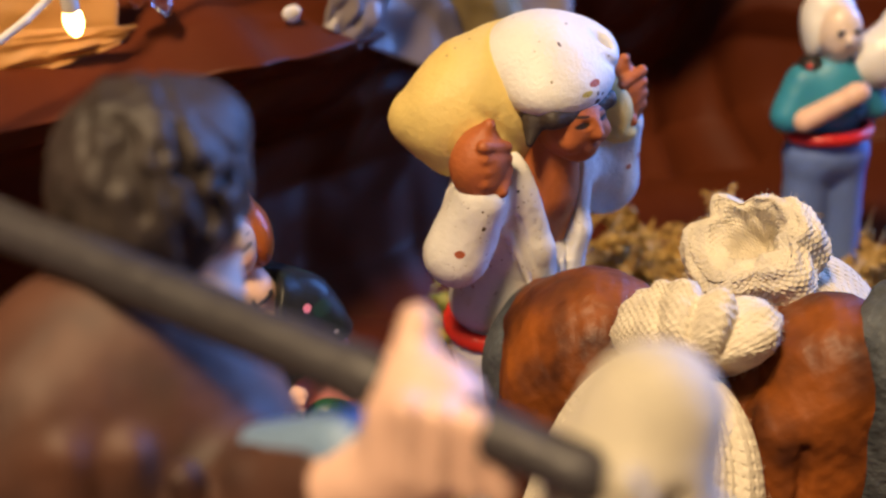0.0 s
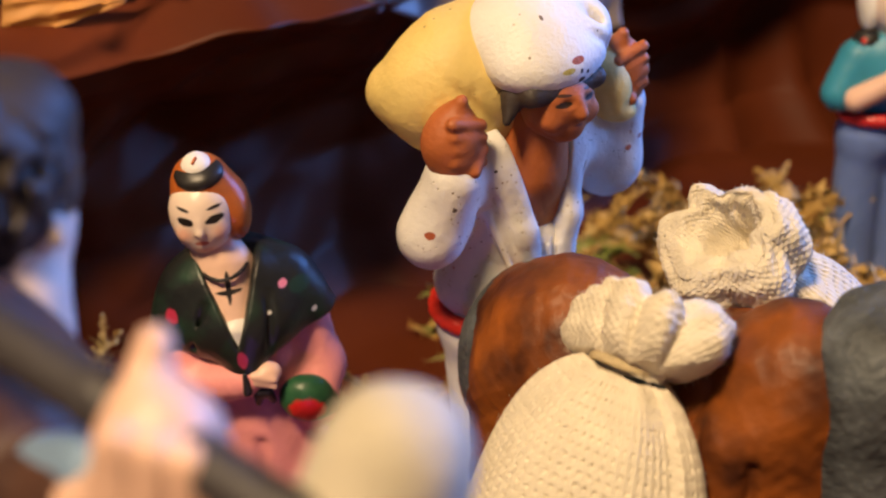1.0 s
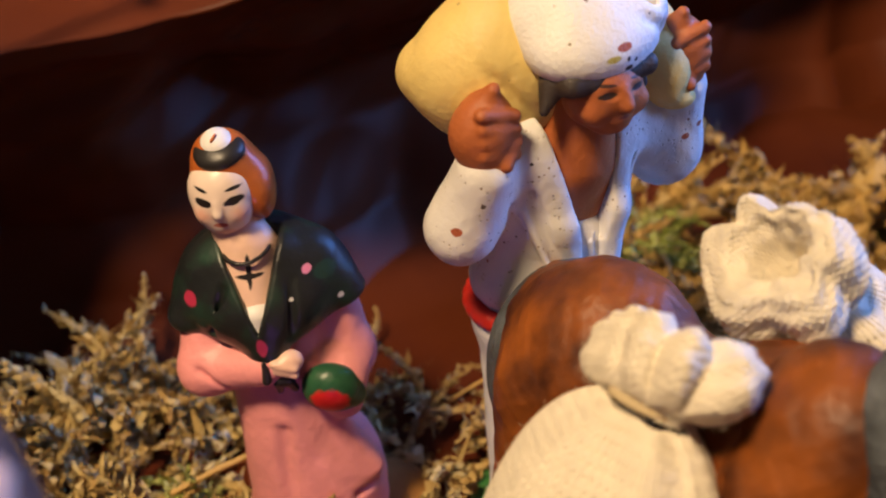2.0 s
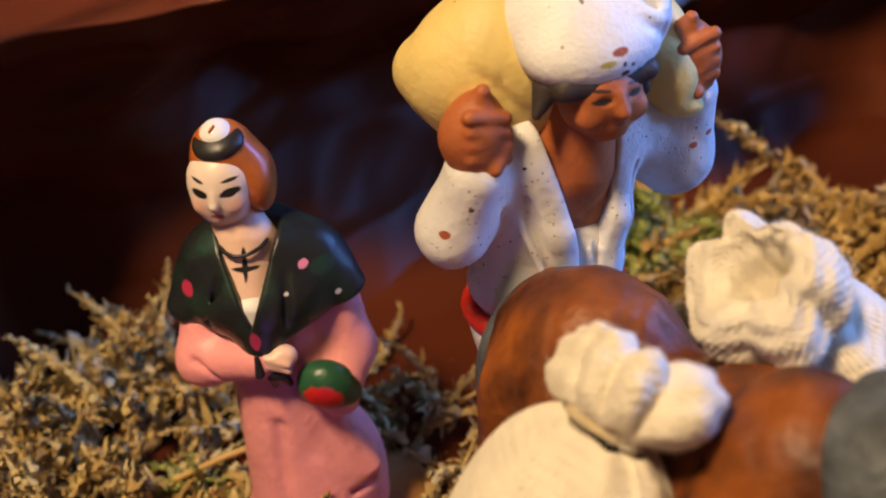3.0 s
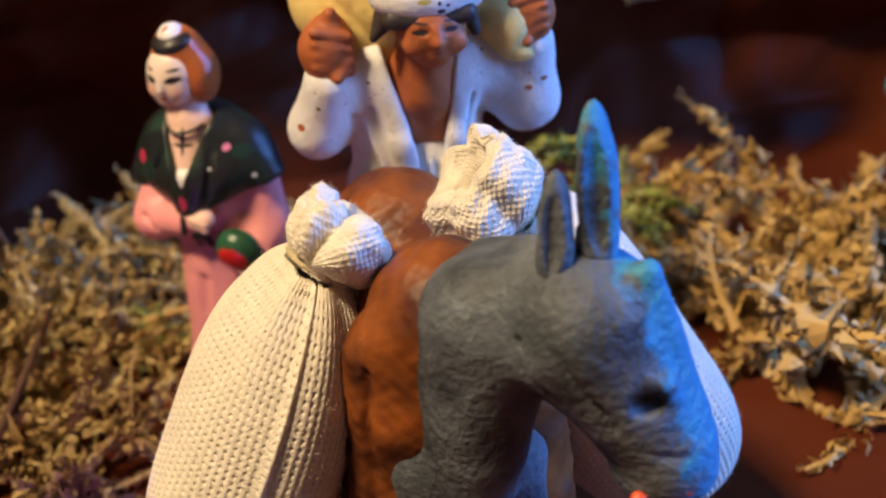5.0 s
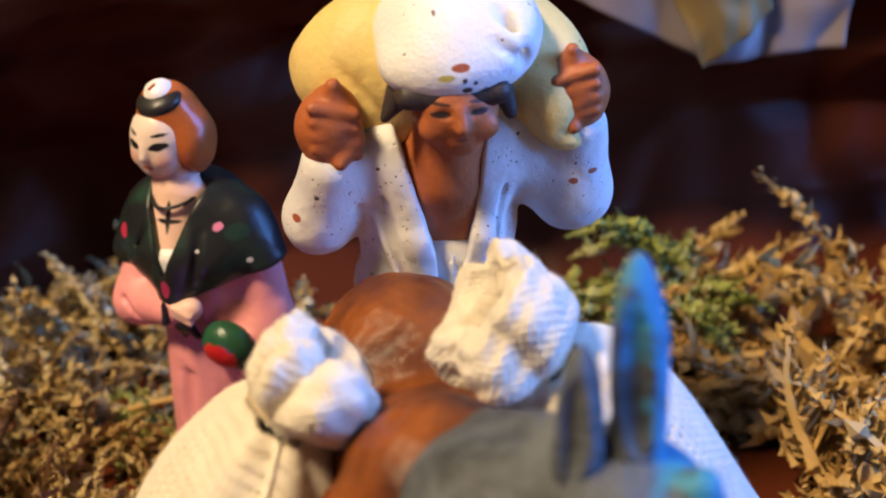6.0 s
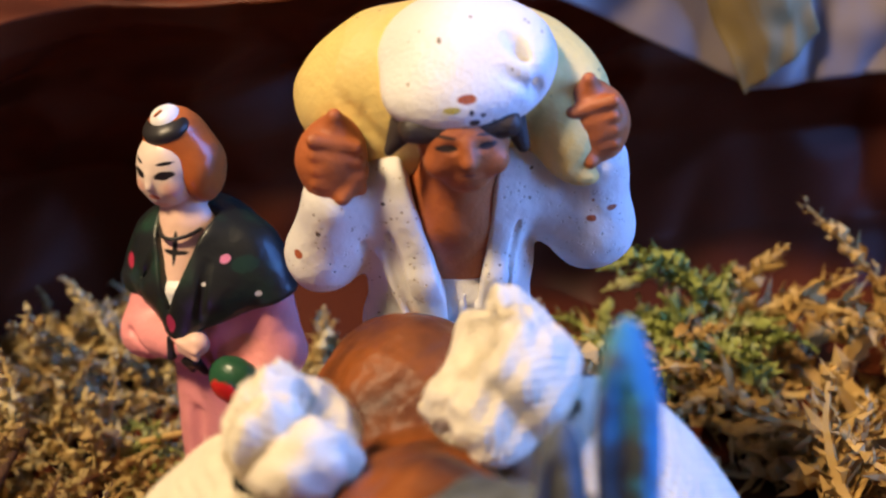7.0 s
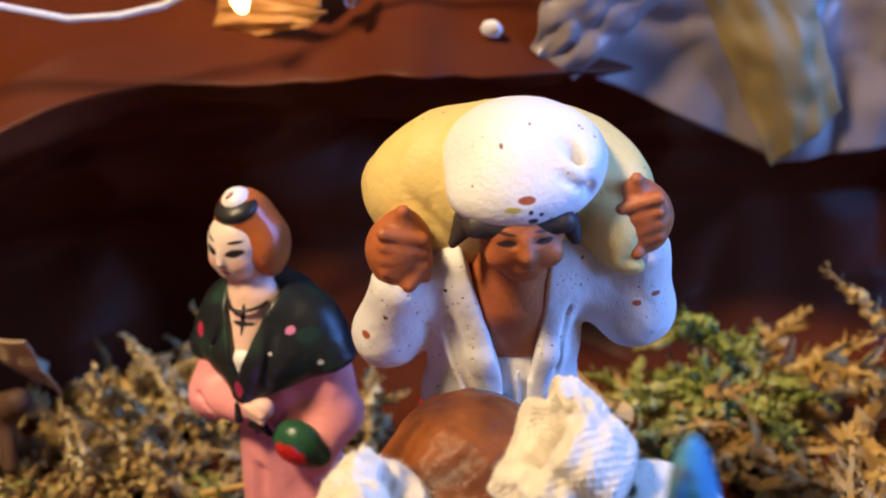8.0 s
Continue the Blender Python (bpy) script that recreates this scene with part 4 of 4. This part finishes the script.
# ---------- man in blue at the back ----------
man_layers = [
    ([cap((-5.5, 0, 40), (-6, 0, 0), 6.6, 6.4), cap((5.5, 0, 40), (6, 0, 0), 6.6, 6.4, 3), ell((0, 0, 40), (11.5, 9, 8), k=4)], trouser_blue),
    ([ell((0, 0, 57), (11.5, 8.5, 13)), cap((-9, 0, 62), (-14, -2, 53), 5, 4.8, 3), cap((9, 0, 62), (13, -1, 53), 5, 4.6, 3)], shirt_teal),
    ([cap((11.6 * math.cos(a), 9.2 * math.sin(a), 46.5), (11.6 * math.cos(a + 0.35), 9.2 * math.sin(a + 0.35), 46.5), 1.6, None, 0.8) for a in np.arange(0, 6.28, 0.2)], paint_red),
    ([cap((-11, -7, 53), (0, -11, 60), 3.4, 2.9), ell((2.4, -11, 61), (3.4, 3, 3), k=2)], paint_skin),
    ([cap((0, 0, 66), (0, 0, 70), 4.4), ell((0, -2, 76), (6.2, 6, 8)), ell((0, -8, 75), (1.1, 1.3, 1.6), k=0.8)], paint_face, 0.5),
    ([ell((-0.6, 4.2, 79), (7.8, 6.6, 8.4)), ell((-6.2, 1.5, 74), (2.4, 4, 6), k=3)], paint_white),
    ([ell((16, -2, 68), (13, 8, 9), (0, -25, 0)), ell((24, 0, 74), (9, 8, 10), k=4)], paint_white),
    ([ell((-6.6, 0, 66.5), (4, 4, 3))], paint_mark), ([ell((-8, -2, 67), (1.6, 1.6, 1.4))], paint_red, 0.5),
    ([ell((13, 5, 48), (4, 4, 10))], paint_mark),
    ([ell((-2.4, -7.6, 77.4), (1.4, 0.7, 0.7))], paint_mark, 0.4), ([ell((2.6, -7.6, 77.4), (1.4, 0.7, 0.7))], paint_mark, 0.4),
    ([ell((4.5, -8.3, 58), (0.7, 0.7, 0.7)), ell((4.3, -8.6, 55.5), (0.7, 0.7, 0.7)), ell((4, -8.6, 53), (0.7, 0.7, 0.7))], paint_mark, 0.4),
    ([ell((0, 0, -7), (15, 13, 4.5))], base_clay),
]
figure("man_figurine", man_layers, pose(0.104, 0.345, 0.0, 0, 0, 12), "painted clay man in teal shirt and blue trousers with white sack", "figurine")

# ---------- moss ----------
def moss_material(name, tones):
    """Dry plant fibre whose tone differs from leaflet to leaflet and from patch to patch."""
    m = bpy.data.materials.new(name)
    m.use_nodes = True
    n, l = m.node_tree.nodes, m.node_tree.links
    b = n["Principled BSDF"]
    b.inputs["Roughness"].default_value = 0.7
    geo, tc, t, add, r = n.new("ShaderNodeNewGeometry"), n.new("ShaderNodeTexCoord"), n.new("ShaderNodeTexNoise"), n.new("ShaderNodeMath"), n.new("ShaderNodeValToRGB")
    t.inputs["Scale"].default_value = 55.0
    l.new(tc.outputs["Object"], t.inputs["Vector"])
    add.operation = "MULTIPLY_ADD"
    add.inputs[1].default_value = 0.45
    l.new(geo.outputs["Random Per Island"], add.inputs[0])
    sc = n.new("ShaderNodeMath")
    sc.operation = "MULTIPLY_ADD"
    sc.inputs[1].default_value, sc.inputs[2].default_value = 1.5, -0.45
    l.new(t.outputs[0], sc.inputs[0])
    l.new(sc.outputs[0], add.inputs[2])
    l.new(add.outputs[0], r.inputs[0])
    e = r.color_ramp.elements
    for i, c in enumerate(tones):
        at = i / (len(tones) - 1)
        x = e[0] if i == 0 else e[-1] if i == len(tones) - 1 else e.new(at)
        x.position, x.color = at, (*c, 1)
    l.new(r.outputs[0], b.inputs["Base Color"])
    return m


moss_dry = moss_material("moss_dry", [(0.100, 0.051, 0.014), (0.284, 0.164, 0.049), (0.417, 0.282, 0.098), (0.484, 0.376, 0.168), (0.517, 0.455, 0.308)])
moss_pale = moss_material("moss_pale", [(0.200, 0.102, 0.028), (0.433, 0.259, 0.070), (0.551, 0.360, 0.125), (0.600, 0.455, 0.224)])
moss_green = moss_material("moss_green", [(0.083, 0.102, 0.016), (0.232, 0.273, 0.047), (0.347, 0.358, 0.109), (0.455, 0.443, 0.218)])


def frond(rng, root, length, heading, rise, leaf, out_v, out_f, step=0.0012):
    """A bent strand clad all along in short scaly leaflets that point forwards."""
    n = int(length / step)
    p, d = np.array(root, float), np.array((math.cos(heading) * math.cos(rise), math.sin(heading) * math.cos(rise), math.sin(rise)))
    bend = rng.normal(0, 1.5, 3) + np.array((0, 0, -0.7))
    side = np.cross(d, (0, 0, 1.0))
    side /= np.linalg.norm(side) + 1e-9
    w, last = leaf * 0.27, None
    for i in range(n + 1):
        f = i / n
        up = np.cross(side, d)
        k, o = w * (1 - 0.75 * f), len(out_v)
        out_v += [p + side * k, p + up * k * 0.8, p - side * k]
        if last is not None:
            out_f += [(last, o, o + 1, last + 1), (last + 1, o + 1, o + 2, last + 2), (last + 2, o + 2, o, last)]
        last = o
        taper = (0.55 + 0.9 * math.sin(math.pi * min(1, 0.15 + 0.9 * f))) * 0.8
        for spin in rng.uniform(0, 6.28, 3):
            away = side * math.cos(spin) + up * math.sin(spin)
            dirn = d * rng.uniform(0.5, 1.2) + away * rng.uniform(0.4, 1.0)
            dirn /= np.linalg.norm(dirn)
            L = leaf * rng.uniform(0.5, 1.1) * taper
            ac = np.cross(dirn, away)
            ac /= np.linalg.norm(ac) + 1e-9
            curl = away * rng.normal(-0.15, 0.35)
            bw = L * rng.uniform(0.16, 0.34)
            b1, o = p + dirn * L * 0.45 + away * L * 0.12, len(out_v)
            out_v += [p, b1 + ac * bw, b1 - ac * bw, p + (dirn + curl) * L, b1 + away * bw * 0.5]
            out_f += [(o, o + 1, o + 4), (o, o + 4, o + 2), (o + 1, o + 3, o + 4), (o + 4, o + 3, o + 2)]
        d = d + bend * step / length * 1.6 + rng.normal(0, 0.08, 3)
        d /= np.linalg.norm(d)
        p = p + d * step
        side = side - d * (side @ d)
        side /= np.linalg.norm(side) + 1e-9
        if p[2] < GROUND + 0.0015:
            p[2], d[2] = GROUND + 0.0015, abs(d[2]) * 0.5


def moss(name, seed, count, place, length, leaf, mat, label, rise=(0.1, 1.1), step=0.0012):
    rng = np.random.default_rng(seed)
    v, f = [], []
    for _ in range(count):
        x, y, z = place(rng)
        frond(rng, (x, y, z), rng.uniform(*length), rng.uniform(0, 6.28), rng.uniform(*rise), rng.uniform(*leaf), v, f, step)
    me = bpy.data.meshes.new(name)
    me.from_pydata([tuple(p) for p in v], [], f)
    me.materials.append(mat)
    return tagged(new(name, me), label, "moss", kind="stuff")


def heap(cx, cy, rx, ry, top, spin=0.0):
    """Roots spread over an oval mound of the given height."""
    def place(rng):
        r, a = math.sqrt(rng.random()), rng.uniform(0, 6.28)
        x, y = r * math.cos(a), r * math.sin(a)
        h = max(0, 1 - r * r) * (0.75 + 0.5 * noise.noise(Vector((cx * 90 + x * 3, cy * 90 + y * 3, 1))))
        c, s = math.cos(spin), math.sin(spin)
        return cx + c * x * rx - s * y * ry, cy + s * x * rx + c * y * ry, GROUND + 0.001 + top * h * rng.uniform(0.3, 1.0)
    return place


LEAF = (0.0030, 0.0058)
for k, (x, y, rx, ry, top, count) in enumerate([(-0.110, 0.238, 0.020, 0.015, 0.026, 60), (-0.097, 0.254, 0.015, 0.010, 0.026, 34), (-0.086, 0.214, 0.028, 0.024, 0.017, 60), (-0.125, 0.200, 0.030, 0.032, 0.016, 50),
                                                (-0.062, 0.180, 0.032, 0.024, 0.012, 50), (-0.060, 0.262, 0.024, 0.012, 0.012, 34), (-0.105, 0.160, 0.040, 0.030, 0.013, 54), (-0.012, 0.190, 0.024, 0.020, 0.006, 24), (-0.010, 0.258, 0.030, 0.018, 0.012, 44)]):
    tagged(moss("dry_moss", 10 + k, count, heap(x, y, rx, ry, top), (0.014, 0.034), LEAF, moss_dry, "tangled heap of dry beige moss on brown paper", (0.0, 1.3), 0.0015), group="moss heaps")
for k, (x, y, rx, ry, top, count) in enumerate([(0.048, 0.336, 0.026, 0.014, 0.022, 16), (0.074, 0.348, 0.026, 0.018, 0.020, 18), (0.072, 0.318, 0.026, 0.018, 0.014, 16), (0.108, 0.335, 0.030, 0.024, 0.014, 18), (0.098, 0.296, 0.026, 0.016, 0.006, 16), (0.020, 0.322, 0.024, 0.012, 0.022, 18)]):
    tagged(moss("dry_moss", 40 + k, count, heap(x, y, rx, ry, top, 0.6), (0.026, 0.056), (0.0055, 0.0100), moss_pale, "tangled heap of curled pale tan moss", (0.0, 1.0), 0.0022), group="moss heaps")
moss("green_moss", 5, 46, heap(-0.070, 0.226, 0.010, 0.008, 0.010), (0.006, 0.012), (0.002, 0.0032), moss_green, "small tuft of green moss")
moss("green_moss", 7, 26, heap(-0.104, 0.200, 0.010, 0.008, 0.016), (0.006, 0.012), (0.002, 0.0032), moss_green, "small tuft of green moss")
moss("green_moss", 6, 56, heap(0.010, 0.322, 0.018, 0.009, 0.044, 0.7), (0.014, 0.030), (0.0036, 0.0064), moss_green, "tuft of pale green moss beside the carrier", (0.5, 1.4))
moss("green_moss", 8, 12, heap(0.084, 0.364, 0.012, 0.008, 0.014, 0.7), (0.014, 0.026), (0.0026, 0.004), moss_green, "few pale green moss strands by the rock", (0.3, 1.2))

# ---------- loose paper, cards and fairy lights on the rock ----------
# kraft orange; on the fold behind the ridge it stands for bulb light
paper_kraft_glow = material("paper_kraft_glow", (0.5, 0.24, 0.07), 0.6, 0.2, 60, 0.2)
paper_beige = material("paper_beige", (0.55, 0.4, 0.24), 0.6, 0.15, 60, 0.2)


def flap(name, corners, bulge, mat, label, category, seed=0.0, crumple=0.002):
    """A bent piece of paper between four corners."""
    a, b, c, d = (Vector(q) for q in corners)
    nrm = (c - a).cross(d - b).normalized()

    def place(u, v):
        q = a.lerp(b, u).lerp(d.lerp(c, u), v)
        h = bulge * math.sin(math.pi * u) * math.sin(math.pi * (0.15 + 0.7 * v)) + crumple * (2 * abs(noise.noise(Vector((u * 2.5 + seed, v * 2.5, seed)))) + noise.noise(Vector((u * 6, v * 6, seed))) * 0.5)
        wob = Vector((noise.noise(Vector((u * 4, v * 4, seed + 5))), noise.noise(Vector((u * 4, v * 4, seed + 8))), 0)) * 0.0012
        return tuple(q + nrm * h + wob)
    return tagged(sheet(name, 40, 40, place, mat, 0.0004), label, category)


flap("paper_flap", [(-0.0345, 0.3150, 0.092), (0.0079, 0.3562, 0.0590), (0.0120, 0.3720, 0.112), (-0.0300, 0.3300, 0.124)], -0.004, paper_grey, "grey shiny sheet of creased paper above the carrier", "paper", 1.0)
flap("paper_flap", [(0.0080, 0.3550, 0.0582), (0.0330, 0.3800, 0.0600), (0.0360, 0.3900, 0.112), (0.0060, 0.3660, 0.112)], -0.004, paper_grey, "grey shiny sheet of creased paper on the rock", "paper", 4.0)
flap("paper_flap", [(-0.0350, 0.3130, 0.0935), (-0.0270, 0.3190, 0.0850), (-0.0080, 0.3420, 0.1080), (-0.0300, 0.3200, 0.1180)], 0.003, paper_grey, "bluish grey folded paper corner", "paper", 8.0)
flap("folded_paper", [(0.0080, 0.3545, 0.0575), (0.0200, 0.3660, 0.0720), (0.0120, 0.3600, 0.1040), (-0.0070, 0.3420, 0.1040)], 0.004, paper_back, "olive brown dull underside of a folded paper tip", "paper", 2.0, 0.0006)
# inner fold of the rock paper, the bulb's orange glow put into its colour
flap("card", [(-0.1063, 0.2762, 0.0935), (-0.0794, 0.2853, 0.0995), (-0.0746, 0.2869, 0.1035), (-0.1040, 0.2790, 0.1060)], 0.001, paper_kraft_glow, "brown rock paper fold behind the ridge, bulb light painted in as orange", "card", 3.0, 0.0008)
flap("card", [(-0.1300, 0.2820, 0.1010), (-0.0800, 0.2900, 0.1025), (-0.0780, 0.2950, 0.1250), (-0.1300, 0.2870, 0.1250)], 0.001, paper_kraft_glow, "yellowish kraft card standing behind the ridge", "card", 6.0, 0.0008)
flap("card", [(-0.1400, 0.2300, 0.0100), (-0.1090, 0.2160, 0.0200), (-0.1040, 0.2080, 0.0420), (-0.1350, 0.2030, 0.0390)], 0.003, paper_beige, "beige paper card stuck in the moss", "card", 9.0, 0.001)

white_cord = material("white_cord", (0.75, 0.72, 0.66), 0.5, 0.1, 300, 0.1)
glass = bpy.data.materials.new("glass")
glass.use_nodes = True
gb = glass.node_tree.nodes["Principled BSDF"]
gb.inputs["Transmission Weight"].default_value, gb.inputs["Roughness"].default_value = 1.0, 0.05
gb.inputs["Base Color"].default_value = (0.92, 0.94, 0.97, 1)
glow = bpy.data.materials.new("glow")
glow.use_nodes = True
ge = glow.node_tree.nodes["Principled BSDF"]
ge.inputs["Emission Color"].default_value, ge.inputs["Emission Strength"].default_value = (1.0, 0.62, 0.2, 1), 14.0


def fairy_bulb(at, tilt, lit):
    ob = thing("fairy_light", pose(*at, *tilt), "lit warm fairy light bulb on its cord" if lit else "clear glass fairy light bulb on its cord", "fairy light", "fairy lights")
    part("bulb", [(*sculpt([ell((0, 0, 0), (2.2, 2.2, 3.2)), ell((0, 0, -2.4), (1.3, 1.3, 1.6), k=1)], 0.3), glow if lit else glass)], ob)
    part("socket", [(*sculpt([cap((0, 0, 3), (0, 0, 8), 1.9, 1.7)], 0.3), white_cord)], ob, "white plastic socket")
    return ob


fairy_bulb((-0.0835, 0.2680, 0.1105), (10, 0, 0), True)
fairy_bulb((-0.0740, 0.2880, 0.1100), (30, 20, 0), False)
fairy_bulb((-0.0690, 0.2890, 0.1085), (-20, -25, 0), False)
cord_pts = [(-140, 212, 120), (-130, 222, 116), (-121, 230, 113), (-111, 240, 108.8), (-103, 248, 108.6), (-96, 256, 110), (-91, 260, 113), (-86, 266, 117), (-80, 276, 119), (-72, 288, 117), (-60, 300, 118), (-40, 320, 124)]
tagged(new("light_cord", mesh_from("light_cord", [(*sculpt([cap(a, b, 0.9, None, 0.3) for a, b in zip(cord_pts, cord_pts[1:])], 0.4), white_cord)])), "white cord of the fairy lights hanging over the ridge", "cord")

# ---------- flakes, straw and twigs ----------
straw_mat = material("straw_mat", (0.55, 0.35, 0.12), 0.5, 0.2, 300, 0.2)
bark = material("bark", (0.09, 0.04, 0.02), 0.7, 0.4, 200, 0.8)
for a, b, r, m, nm, lab in [((26, 346, 8), (40.5, 352, 20), 0.5, straw_mat, "straw", "thin golden straw stalk sticking out of moss"), ((-72, 226, 0), (-44, 240, 8), 0.8, straw_mat, "straw", "flat golden straw stalk lying in moss"),
                            ((-18, 262, 2), (8, 262, 20), 0.45, straw_mat, "straw", "thin golden straw stalk behind the figurines"), ((-84, 205, 10), (-62, 168, 4), 1.2, bark, "twig", "short dark brown twig lying in moss"), ((78, 322, 8), (112, 352, 26), 0.5, straw_mat, "straw", "thin golden straw stalk on the tan moss")]:
    q = [np.array(a) + (np.array(b) - np.array(a)) * t + np.array((1.2, 0.8, 1.5)) * math.sin(t * math.pi) for t in (0, 0.3, 0.6, 1)]
    tagged(new(nm, mesh_from(nm, [(*sculpt([cap(x, y, r, None, 0.2) for x, y in zip(q, q[1:])], max(0.25, r * 0.6)), m)])), lab, nm)
tagged(new("root", mesh_from("root", [(*sculpt([cap((-150, 196, -6), (-124, 204, 14), 9, 5, 3), cap((-124, 204, 14), (-112, 206, 22), 5, 3.4, 3), cap((-118, 205, 18), (-112, 200, 6), 3, 2, 2)], 0.7), bark)])), "dark reddish brown gnarled root lying in moss", "root")
for x, y, z, r in ((-0.0419, 0.3076, 0.0985, 2.6), (0.0105, 0.3585, 0.0900, 3.0)):
    tagged(new("flake", mesh_from("flake", [(*sculpt([ell((0, 0, 0), (r, r * 0.35, r * 0.85), (0, 20, 40)), ell((r * 0.4, 0, r * 0.3), (r * 0.6, r * 0.3, r * 0.6), k=0.5)], 0.35), paint_white)])), "white artificial snow flake stuck on paper", "flake", "flakes").location = (x, y, z)
